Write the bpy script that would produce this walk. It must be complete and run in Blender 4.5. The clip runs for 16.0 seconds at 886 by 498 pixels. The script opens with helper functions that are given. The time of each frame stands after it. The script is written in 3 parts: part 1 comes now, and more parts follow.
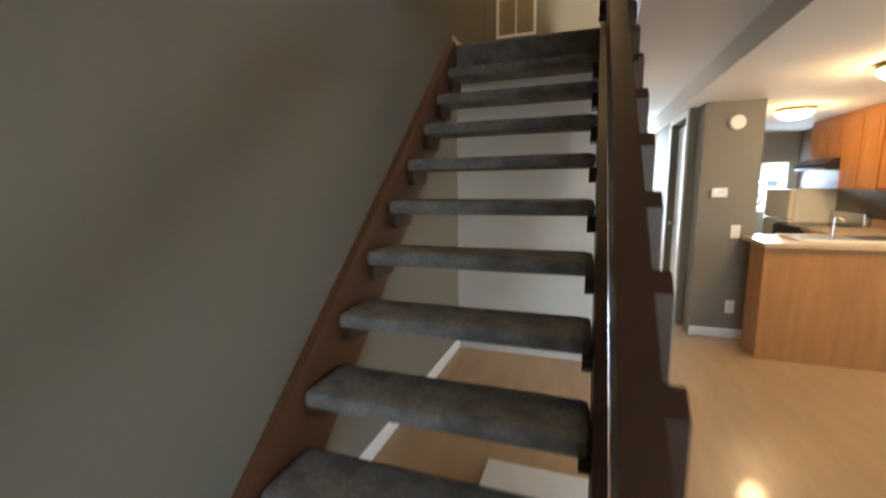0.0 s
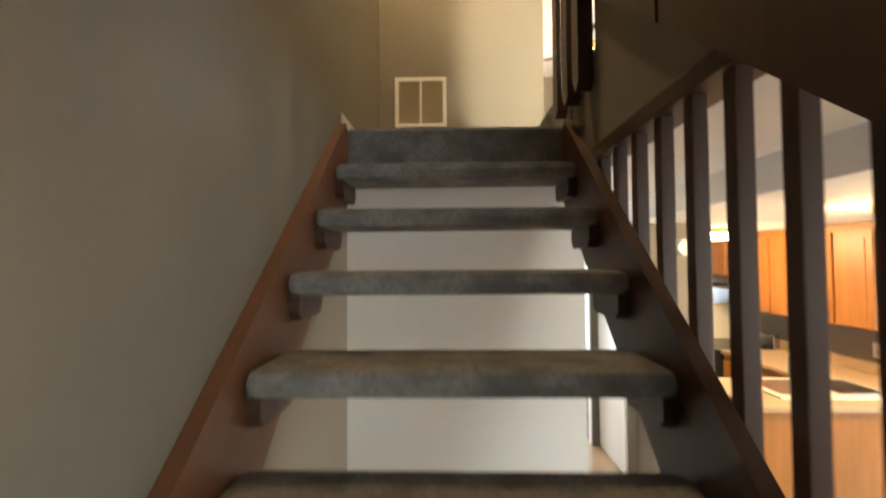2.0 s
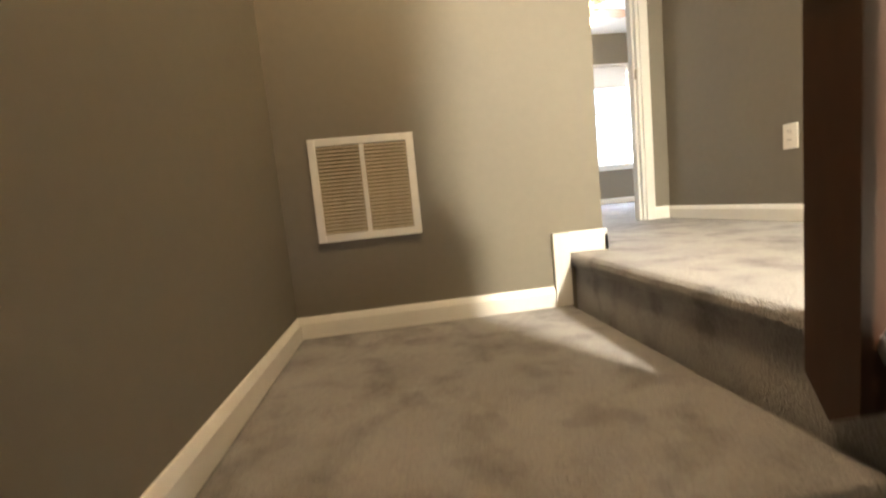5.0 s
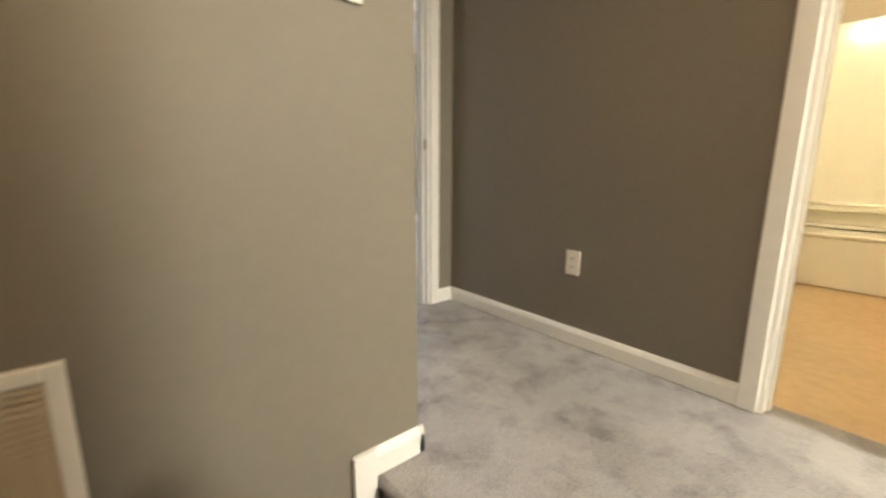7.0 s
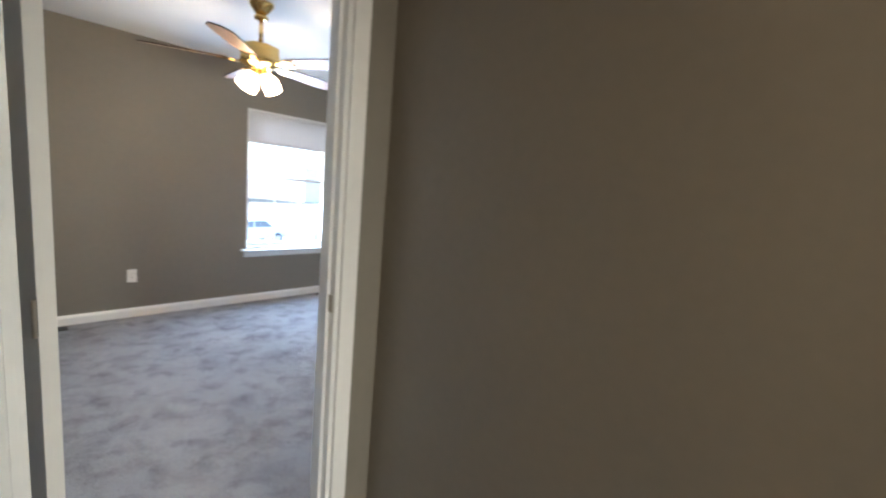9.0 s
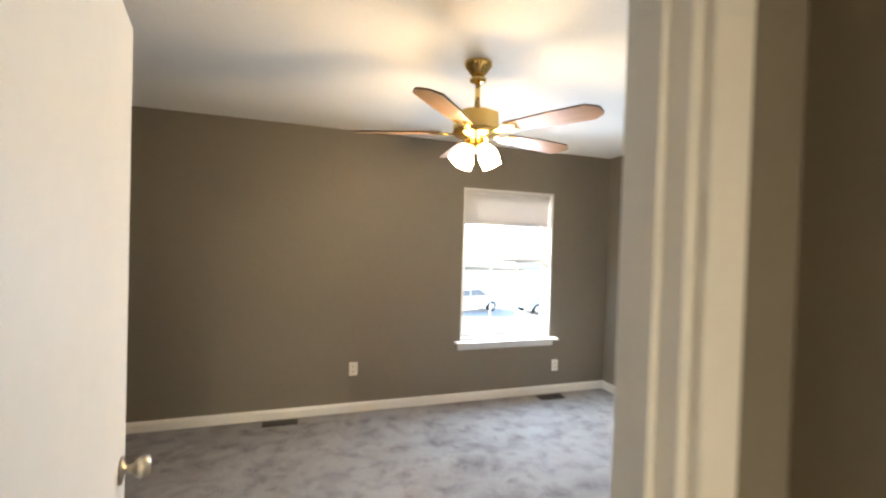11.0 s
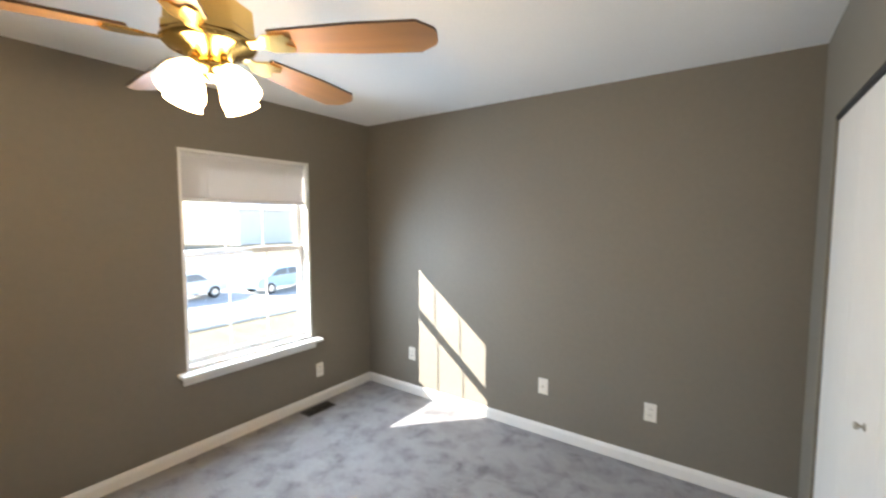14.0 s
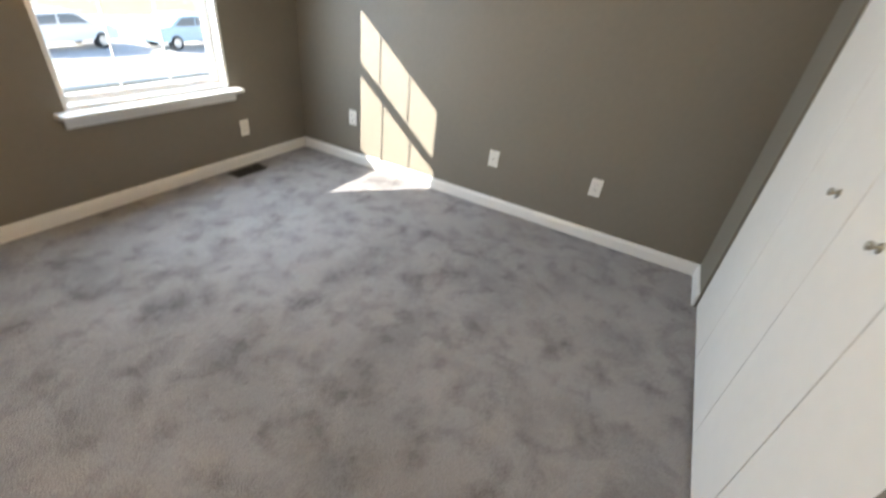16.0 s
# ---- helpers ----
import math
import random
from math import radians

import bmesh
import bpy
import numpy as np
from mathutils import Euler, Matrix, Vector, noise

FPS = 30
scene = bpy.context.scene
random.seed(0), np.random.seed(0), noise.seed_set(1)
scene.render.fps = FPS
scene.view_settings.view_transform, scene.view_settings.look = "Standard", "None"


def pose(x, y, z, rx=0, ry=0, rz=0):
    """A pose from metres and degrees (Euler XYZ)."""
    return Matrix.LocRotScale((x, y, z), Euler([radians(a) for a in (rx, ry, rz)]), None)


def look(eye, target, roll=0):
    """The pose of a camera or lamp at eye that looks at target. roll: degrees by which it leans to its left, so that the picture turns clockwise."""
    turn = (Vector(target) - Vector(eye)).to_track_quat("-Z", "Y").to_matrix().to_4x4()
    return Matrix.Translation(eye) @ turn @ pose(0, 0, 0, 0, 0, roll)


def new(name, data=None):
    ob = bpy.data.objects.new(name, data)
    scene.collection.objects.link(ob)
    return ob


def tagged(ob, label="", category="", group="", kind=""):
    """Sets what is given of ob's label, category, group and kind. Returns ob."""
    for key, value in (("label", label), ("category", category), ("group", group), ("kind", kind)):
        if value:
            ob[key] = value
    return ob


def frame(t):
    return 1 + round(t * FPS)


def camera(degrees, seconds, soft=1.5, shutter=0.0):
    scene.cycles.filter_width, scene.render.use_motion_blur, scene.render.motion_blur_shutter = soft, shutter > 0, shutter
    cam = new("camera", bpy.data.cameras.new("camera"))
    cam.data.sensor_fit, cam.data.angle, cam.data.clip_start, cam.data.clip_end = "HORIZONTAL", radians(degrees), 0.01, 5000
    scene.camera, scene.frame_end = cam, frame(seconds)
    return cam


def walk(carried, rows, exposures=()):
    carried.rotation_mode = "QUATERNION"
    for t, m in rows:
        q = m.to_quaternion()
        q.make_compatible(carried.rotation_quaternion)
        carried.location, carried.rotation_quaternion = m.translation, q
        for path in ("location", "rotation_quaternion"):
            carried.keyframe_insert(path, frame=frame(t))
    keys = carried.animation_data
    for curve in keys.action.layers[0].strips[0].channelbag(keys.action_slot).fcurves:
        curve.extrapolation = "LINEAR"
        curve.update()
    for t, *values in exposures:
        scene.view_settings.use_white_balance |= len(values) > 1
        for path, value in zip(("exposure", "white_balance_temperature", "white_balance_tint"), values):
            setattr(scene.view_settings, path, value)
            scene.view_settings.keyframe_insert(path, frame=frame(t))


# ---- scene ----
cam = camera(93.6, 16.0, soft=2.2, shutter=0.5)
PATH = [
    (0, (1.022, -3.202, 1.438), (0.375, -1.334, 1.129), -0.8),
    (0.5, (0.833, -2.937, 1.56), (0.371, -1.0, 1.38), 1.0),
    (1, (0.676, -2.632, 1.621), (0.359, -0.657, 1.599), 1.4),
    (1.5, (0.507, -2.257, 1.706), (0.408, -0.259, 1.697), -0.1),
    (2, (0.539, -1.972, 1.833), (0.493, 0.027, 1.893), -0.4),
    (2.5, (0.479, -1.719, 1.998), (0.449, 0.263, 2.264), -0.2),
    (3, (0.462, -1.46, 2.183), (0.563, 0.526, 2.392), 0.6),
    (3.5, (0.43, -1.248, 2.331), (0.391, 0.748, 2.449), 0.1),
    (3.7, (0.417, -1.134, 2.366), (0.355, 0.864, 2.442), -2.5),
    (5.8, (0.40, -0.18, 3.215), (1.02, 1.69, 2.92), -0.8),
    (6, (0.414, -0.112, 3.24), (1.186, 1.711, 2.956), 1.0),
    (6.5, (0.503, 0.056, 3.386), (1.543, 1.722, 3.009), 2.7),
    (7, (0.574, 0.209, 3.528), (1.83, 1.715, 3.138), 0.3),
    (7.5, (0.703, 0.371, 3.694), (2.292, 1.497, 3.24), 1.1),
    (8, (0.977, 0.518, 3.835), (2.638, 1.582, 3.504), 2.9),
    (8.5, (1.105, 0.676, 3.985), (2.721, 1.825, 3.724), 1.4),
    (9, (1.317, 0.967, 4.062), (2.764, 2.319, 3.782), 4.9),
    (9.5, (1.438, 1.125, 4.136), (2.578, 2.757, 3.934), 5.1),
    (10, (1.564, 1.284, 4.17), (2.274, 3.152, 4.05), 4.6),
    (12.3, (1.731, 2.408, 4.259), (2.364, 4.305, 4.309), 0.3),
    (12.5, (1.758, 2.46, 4.288), (2.532, 4.304, 4.336), 0.0),
    (13, (1.799, 2.53, 4.281), (2.964, 4.155, 4.293), -0.5),
    (13.5, (1.878, 2.526, 4.275), (3.319, 3.912, 4.217), -0.2),
    (14, (1.886, 2.554, 4.269), (3.507, 3.716, 4.123), 0.1),
    (14.5, (1.907, 2.57, 4.242), (3.604, 3.587, 3.951), 0.3),
    (15, (1.949, 2.559, 4.173), (3.663, 3.455, 3.663), 1.2),
    (15.5, (2.011, 2.611, 4.122), (3.688, 3.359, 3.329), 3.7),
    (16, (2.06, 2.73, 4.038), (3.588, 3.449, 2.967), 7.3),
]
walk(cam, [(t, look(eye, target, roll)) for t, eye, target, roll in PATH],
     exposures=[(0, 2.9, 6500, 10), (0.5, 3.6, 6600, 10), (1.5, 3.65, 6900, 10), (3.5, 3.6, 6700, 10), (6, 3.4, 6000, 10),
                (7, 2.95, 5850, 10), (8, 2.55, 5200, 10), (8.5, 2.55, 4800, 10), (9, 2.65, 5200, 10), (10, 2.85, 6200, 10),
                (12.5, 2.5, 6600, 10), (14, 2.35, 6450, 10), (15, 2.2, 6800, 10), (16, 2.15, 6700, 10)])

# ---- world, sun and large lights ----
world = bpy.data.worlds.new("sky")
scene.world = world
world.use_nodes = True
wn = world.node_tree.nodes
sky = wn.new("ShaderNodeTexSky")
sky.sky_type = 'NISHITA'
sky.sun_disc = False
sky.sun_elevation = radians(28)
sky.sun_rotation = radians(-48)
world.node_tree.links.new(sky.outputs[0], wn["Background"].inputs[0])
wn["Background"].inputs[1].default_value = 0.15


def lamp(name, kind, m, energy, colour, size=0.1, size_y=None, angle=0.009):
    d = bpy.data.lights.new(name, kind)
    d.energy, d.color = energy, colour
    if kind == 'AREA':
        d.size = size
        if size_y:
            d.shape, d.size_y = 'RECTANGLE', size_y
    elif kind == 'SUN':
        d.angle = angle
    else:
        d.shadow_soft_size = size
    ob = new(name, d)
    ob.matrix_world = m
    return ob


KC = 2.10           # kitchen ceiling
WARM = (1.0, 0.62, 0.28)
BULB = (1.0, 0.70, 0.40)
DAY = (0.62, 0.79, 1.0)
lamp("sun", 'SUN', look((-10, 9, 7.4), (0, 0, 0)), 5.0, (1.0, 0.965, 0.90))
lamp("bedroom_window_light", 'AREA', look((3.55, 5.61, 3.85), (2.5, 0, 1.2)), 15, DAY, 0.9, 1.05)
lamp("living_window_light", 'AREA', look((2.6, -6.35, 1.35), (2.0, 0, 1.2)), 6, (0.86, 0.92, 1.0), 2.2, 1.5)
lamp("living_window_light", 'AREA', look((6.02, -1.6, 1.3), (0, -1.3, 1.6)), 8.5, (0.80, 0.90, 1.0), 1.6, 1.3)
lamp("kitchen_window_light", 'AREA', look((3.52, 4.26, 1.4), (3.3, 0, 0.6)), 8, DAY, 0.4, 0.7)
lamp("passage_door_light", 'AREA', look((1.57, 3.55, 1.3), (1.57, 0, 0.8)), 3.6, DAY, 0.5, 1.6)
lamp("fan_bulbs", 'POINT', pose(2.51, 3.82, 4.56), 2.3, BULB, 0.035)
lamp("kitchen_bulb", 'POINT', pose(2.85, 1.75, KC - 0.14), 2.2, WARM, 0.1)
lamp("kitchen_bulb", 'POINT', pose(2.75, 0.05, KC - 0.14), 2.2, WARM, 0.1)
lamp("bath_bulb", 'POINT', pose(3.6, 0.95, 4.95), 11, (1.0, 0.80, 0.45), 0.12)
lamp("stairwell_bulb", 'POINT', pose(0.55, 0.25, 4.95), 2.9, WARM, 0.1)
lamp("hall_bulb", 'AREA', look((2.09, -2.35, 5.0), (2.09, -2.349, 3)), 50, (1.0, 0.88, 0.66), 0.34)

# ---- materials ----


def material(name, colour, rough=0.6, metal=0.0, grain=0.0, scale=40.0, stain=0.0, stain_scale=2.0,
             bump=0.0, bump_scale=200.0, emit=0.0, stretch=(1, 1, 1), coat=0.0, spec=0.5, dark=None, span=(0.35, 0.68)):
    m = bpy.data.materials.new(name)
    m.use_nodes = True
    nt = m.node_tree
    p = nt.nodes["Principled BSDF"]
    p.inputs["Roughness"].default_value = rough
    p.inputs["Metallic"].default_value = metal
    p.inputs["Coat Weight"].default_value = coat
    p.inputs["Specular IOR Level"].default_value = spec
    p.inputs["Base Color"].default_value = (*colour, 1)
    tc = nt.nodes.new("ShaderNodeTexCoord")
    mp = nt.nodes.new("ShaderNodeMapping")
    mp.inputs["Scale"].default_value = stretch
    nt.links.new(tc.outputs["Object"], mp.inputs[0])
    last = None
    low = dark or tuple(c * 0.55 for c in colour)
    for amount, sc, det in ((stain, stain_scale, 4), (grain, scale, 6)):
        if amount <= 0:
            continue
        n = nt.nodes.new("ShaderNodeTexNoise")
        n.inputs["Scale"].default_value, n.inputs["Detail"].default_value = sc, det
        nt.links.new(mp.outputs[0], n.inputs["Vector"])
        r = nt.nodes.new("ShaderNodeMapRange")
        r.inputs[1].default_value, r.inputs[2].default_value = span
        r.inputs[3].default_value, r.inputs[4].default_value = 0.0, amount
        nt.links.new(n.outputs[0], r.inputs[0])
        mix = nt.nodes.new("ShaderNodeMix")
        mix.data_type = 'RGBA'
        nt.links.new(r.outputs[0], mix.inputs[0])
        if last is None:
            mix.inputs[6].default_value = (*colour, 1)
        else:
            nt.links.new(last, mix.inputs[6])
        mix.inputs[7].default_value = (*low, 1)
        last = mix.outputs[2]
    if last is not None:
        nt.links.new(last, p.inputs["Base Color"])
    if bump > 0:
        n = nt.nodes.new("ShaderNodeTexNoise")
        n.inputs["Scale"].default_value, n.inputs["Detail"].default_value = bump_scale, 3
        nt.links.new(mp.outputs[0], n.inputs["Vector"])
        b = nt.nodes.new("ShaderNodeBump")
        b.inputs["Strength"].default_value, b.inputs["Distance"].default_value = bump, 0.004
        nt.links.new(n.outputs[0], b.inputs["Height"])
        nt.links.new(b.outputs[0], p.inputs["Normal"])
    if emit > 0:
        p.inputs["Emission Color"].default_value = (*colour, 1)
        p.inputs["Emission Strength"].default_value = emit
    return m


def glass_material():
    m = bpy.data.materials.new("window_glass")
    m.use_nodes = True
    nt = m.node_tree
    nt.nodes.clear()
    out = nt.nodes.new("ShaderNodeOutputMaterial")
    mix = nt.nodes.new("ShaderNodeMixShader")
    tr = nt.nodes.new("ShaderNodeBsdfTransparent")
    gl = nt.nodes.new("ShaderNodeBsdfGlossy")
    gl.inputs["Roughness"].default_value = 0.02
    fr = nt.nodes.new("ShaderNodeFresnel")
    fr.inputs[0].default_value = 1.45
    nt.links.new(fr.outputs[0], mix.inputs[0])
    nt.links.new(tr.outputs[0], mix.inputs[1])
    nt.links.new(gl.outputs[0], mix.inputs[2])
    nt.links.new(mix.outputs[0], out.inputs[0])
    return m


def carpet_material(name, light, dark):
    """Cut pile: worn tracks, brushed patches, small trodden dents and fibre grain."""
    m = bpy.data.materials.new(name)
    m.use_nodes = True
    nt = m.node_tree
    p = nt.nodes["Principled BSDF"]
    p.inputs["Roughness"].default_value = 0.97
    p.inputs["Specular IOR Level"].default_value = 0.08
    p.inputs["Sheen Weight"].default_value = 0.15
    tc = nt.nodes.new("ShaderNodeTexCoord")
    total = None
    for scale, detail, warp, lo, hi, amount in ((1.3, 3, 0.4, 0.42, 0.62, 0.22), (4.5, 4, 0.4, 0.45, 0.62, 0.26),
                                                (9.0, 4, 0.1, 0.50, 0.70, 0.40), (170.0, 2, 0.0, 0.35, 0.70, 0.35)):
        n = nt.nodes.new("ShaderNodeTexNoise")
        n.inputs["Scale"].default_value, n.inputs["Detail"].default_value = scale, detail
        n.inputs["Distortion"].default_value, n.inputs["Roughness"].default_value = warp, 0.6
        nt.links.new(tc.outputs["Object"], n.inputs["Vector"])
        r = nt.nodes.new("ShaderNodeMapRange")
        r.inputs[1].default_value, r.inputs[2].default_value, r.inputs[4].default_value = lo, hi, amount
        nt.links.new(n.outputs[0], r.inputs[0])
        if total is None:
            total = r.outputs[0]
        else:
            a = nt.nodes.new("ShaderNodeMath")
            a.use_clamp = True
            nt.links.new(total, a.inputs[0])
            nt.links.new(r.outputs[0], a.inputs[1])
            total = a.outputs[0]
    mix = nt.nodes.new("ShaderNodeMix")
    mix.data_type = 'RGBA'
    mix.inputs[6].default_value, mix.inputs[7].default_value = (*light, 1), (*dark, 1)
    nt.links.new(total, mix.inputs[0])
    nt.links.new(mix.outputs[2], p.inputs["Base Color"])
    f = nt.nodes.new("ShaderNodeTexNoise")
    f.inputs["Scale"].default_value, f.inputs["Detail"].default_value = 240, 3
    nt.links.new(tc.outputs["Object"], f.inputs["Vector"])
    inv = nt.nodes.new("ShaderNodeMath")
    inv.operation = 'MULTIPLY_ADD'
    inv.inputs[1].default_value = -2.5
    nt.links.new(total, inv.inputs[0])
    nt.links.new(f.outputs[0], inv.inputs[2])
    b = nt.nodes.new("ShaderNodeBump")
    b.inputs["Strength"].default_value, b.inputs["Distance"].default_value = 0.9, 0.005
    nt.links.new(inv.outputs[0], b.inputs["Height"])
    nt.links.new(b.outputs[0], p.inputs["Normal"])
    return m


def blind_material():
    """Thin vinyl slats that let some daylight through."""
    m = bpy.data.materials.new("white_blind_slat")
    m.use_nodes = True
    nt = m.node_tree
    d = nt.nodes["Principled BSDF"]
    d.inputs["Base Color"].default_value = (0.72, 0.71, 0.70, 1)
    d.inputs["Roughness"].default_value = 0.45
    t = nt.nodes.new("ShaderNodeBsdfTranslucent")
    t.inputs[0].default_value = (0.70, 0.66, 0.66, 1)
    mix = nt.nodes.new("ShaderNodeMixShader")
    mix.inputs[0].default_value = 0.22
    nt.links.new(d.outputs[0], mix.inputs[1])
    nt.links.new(t.outputs[0], mix.inputs[2])
    nt.links.new(mix.outputs[0], nt.nodes["Material Output"].inputs[0])
    return m


WALL = material("taupe_wall_paint", (0.195, 0.175, 0.139), 0.6, grain=0.10, scale=30, stain=0.12, stain_scale=1.2, bump=0.15, bump_scale=260)
BEIGE = material("beige_bathroom_paint", (0.42, 0.36, 0.26), 0.6, grain=0.08, scale=30, stain=0.1, stain_scale=1.5, bump=0.1, bump_scale=240)
CEIL = material("white_ceiling_paint", (0.78, 0.77, 0.74), 0.85, grain=0.06, scale=60, stain=0.06, stain_scale=1.5, bump=0.25, bump_scale=180)
CARPET = carpet_material("grey_carpet", (0.40, 0.385, 0.385), (0.15, 0.142, 0.145))
TREADCARPET = material("worn_stair_carpet", (0.27, 0.265, 0.26), 0.97, grain=0.5, scale=60, stain=0.8, stain_scale=8, bump=1.0, bump_scale=240, spec=0.1, span=(0.45, 0.64))
TRIM = material("white_trim_paint", (0.80, 0.79, 0.76), 0.35, grain=0.08, scale=25, stain=0.08, stain_scale=3)
DOORWHITE = material("white_door_paint", (0.78, 0.76, 0.71), 0.4, grain=0.06, scale=18, stain=0.10, stain_scale=1.5, bump=0.05, bump_scale=90)
DARKWOOD = material("dark_stained_wood", (0.062, 0.026, 0.014), 0.42, grain=0.6, scale=30, stain=0.4, stain_scale=4, stretch=(1, 1, 0.2), bump=0.1, bump_scale=60)
REDWOOD = material("red_brown_stained_wood", (0.15, 0.062, 0.03), 0.45, grain=0.55, scale=25, stain=0.35, stain_scale=3, stretch=(1, 0.25, 0.25), bump=0.1, bump_scale=60)
OAK = material("orange_oak", (0.42, 0.18, 0.05), 0.38, grain=0.45, scale=22, stain=0.25, stain_scale=3, stretch=(1, 1, 0.12), bump=0.05, bump_scale=60)
BLADE = material("oak_fan_blade", (0.34, 0.185, 0.075), 0.35, grain=0.6, scale=14, stain=0.3, stain_scale=3, stretch=(0.15, 1.6, 1))
BLADEEDGE = material("dark_blade_edge", (0.05, 0.025, 0.012), 0.5, grain=0.3, scale=30)
BRASS = material("polished_brass", (0.80, 0.56, 0.20), 0.16, metal=1.0, grain=0.15, scale=20)
NICKEL = material("satin_nickel", (0.50, 0.46, 0.38), 0.3, metal=1.0, grain=0.2, scale=30)
SHADE = material("frosted_shade_glass", (1.0, 0.72, 0.38), 0.4, emit=6.0)
KLAMP = material("lit_lamp_glass", (1.0, 0.74, 0.42), 0.4, emit=5.0)
PLASTIC = material("white_plastic", (0.78, 0.76, 0.70), 0.35, grain=0.05, scale=40)
SLOT = material("dark_slot", (0.02, 0.02, 0.02), 0.7)
REGISTER = material("brown_register_metal", (0.045, 0.032, 0.024), 0.45, metal=0.6, grain=0.4, scale=50)
TANFLOOR = material("tan_laminate", (0.50, 0.33, 0.17), 0.28, grain=0.3, scale=14, stain=0.25, stain_scale=1.5, stretch=(1, 0.15, 1), coat=0.3)
BATHFLOOR = material("tan_vinyl", (0.48, 0.33, 0.17), 0.35, grain=0.3, scale=20, stain=0.3, stain_scale=2.5)
TUB = material("cream_acrylic", (0.82, 0.78, 0.66), 0.18, grain=0.04, scale=12, coat=0.4)
COUNTER = material("tan_laminate_counter", (0.50, 0.36, 0.22), 0.3, grain=0.4, scale=90, stain=0.2, stain_scale=5)
BLIND = blind_material()
STEEL = material("stainless_steel", (0.6, 0.6, 0.6), 0.25, metal=1.0, grain=0.2, scale=60)
BLACK = material("black_enamel", (0.02, 0.02, 0.022), 0.25, grain=0.2, scale=40)
GLASS = glass_material()
ASPHALT = material("pale_concrete_lot", (0.58, 0.57, 0.55), 0.9, grain=0.3, scale=30, stain=0.4, stain_scale=0.4)
GRASS = material("dry_grass", (0.30, 0.25, 0.16), 0.95, grain=0.6, scale=12, stain=0.5, stain_scale=0.7)
CARWHITE = material("white_car_paint", (0.75, 0.76, 0.78), 0.2, coat=0.6, grain=0.05, scale=5)
CARBLUE = material("blue_car_paint", (0.34, 0.48, 0.58), 0.2, coat=0.6, grain=0.05, scale=5)
RUBBER = material("tyre_rubber", (0.02, 0.02, 0.02), 0.8, grain=0.3, scale=30)
DARKGLASS = material("tinted_car_glass", (0.16, 0.18, 0.2), 0.08)
# far house colours lifted towards white: outdoor glare and haze put into the paint
SIDING = material("washed_out_siding", (0.80, 0.79, 0.78), 0.8, grain=0.2, scale=8, stain=0.2, stain_scale=1)
ROOFING = material("washed_out_shingle", (0.62, 0.61, 0.60), 0.9, grain=0.5, scale=20, stain=0.3, stain_scale=2)

# ---- mesh helpers ----


def box(bm, lo, hi, bevel=0.0):
    size = [hi[i] - lo[i] for i in range(3)]
    mid = [(hi[i] + lo[i]) / 2 for i in range(3)]
    made = bmesh.ops.create_cube(bm, size=1, matrix=Matrix.LocRotScale(mid, None, size))
    if bevel > 0:
        vs = set(made["verts"])
        es = [e for e in bm.edges if e.verts[0] in vs and e.verts[1] in vs]
        bmesh.ops.bevel(bm, geom=es, offset=bevel, segments=2, affect='EDGES', profile=0.6)
    return bm


def cyl(bm, a, b, r1, r2=None, seg=20, caps=True):
    a, b = Vector(a), Vector(b)
    d = b - a
    m = Matrix.Translation((a + b) / 2) @ d.to_track_quat("Z", "Y").to_matrix().to_4x4()
    bmesh.ops.create_cone(bm, cap_ends=caps, segments=seg, radius1=r1, radius2=r1 if r2 is None else r2, depth=d.length, matrix=m)
    return bm


def lathe(bm, profile, seg=24, m=Matrix()):
    rings = []
    for r, z in profile:
        rings.append([bm.verts.new(m @ Vector((r * math.cos(2 * math.pi * i / seg), r * math.sin(2 * math.pi * i / seg), z))) for i in range(seg)])
    for a, b in zip(rings, rings[1:]):
        for i in range(seg):
            bm.faces.new((a[i], a[(i + 1) % seg], b[(i + 1) % seg], b[i]))
    for ring in (rings[0], rings[-1]):
        if (ring[0].co - ring[seg // 2].co).length > 0.002:
            bm.faces.new(ring)
    bmesh.ops.recalc_face_normals(bm, faces=bm.faces)
    return bm


def prism(bm, outline, axis, a, b):
    """An outline in the two other axes, pushed out along axis from a to b."""
    def at(p, v):
        q = list(p)
        q.insert(axis, v)
        return q
    lo = [bm.verts.new(at(p, a)) for p in outline]
    hi = [bm.verts.new(at(p, b)) for p in outline]
    bm.faces.new(lo)
    bm.faces.new(hi[::-1])
    n = len(outline)
    for i in range(n):
        bm.faces.new((lo[i], hi[i], hi[(i + 1) % n], lo[(i + 1) % n]))
    bmesh.ops.recalc_face_normals(bm, faces=bm.faces)
    return bm


def mesh_ob(name, bm, mat, smooth=False):
    me = bpy.data.meshes.new(name)
    bm.to_mesh(me)
    bm.free()
    for mt in (mat if isinstance(mat, (list, tuple)) else [mat]):
        me.materials.append(mt)
    if smooth:
        for p in me.polygons:
            p.use_smooth = True
    return new(name, me)


def part(name, bm, mat, parent, label="", smooth=False):
    ob = mesh_ob(name, bm, mat, smooth)
    ob.parent = parent
    if label:
        tagged(ob, label)
    return ob


def repeat(ob, parent, m):
    o = ob.copy()
    scene.collection.objects.link(o)
    o.parent = parent
    o.matrix_basis = m
    return o


def thing(name, label, category, at=(0, 0, 0), group=""):
    e = new(name)
    e.empty_display_size = 0.1
    e.location = at
    return tagged(e, label, category, group)


def structure(name, bm, mat, label, category="wall"):
    return tagged(mesh_ob(name, bm, mat), label, category, kind="structure")


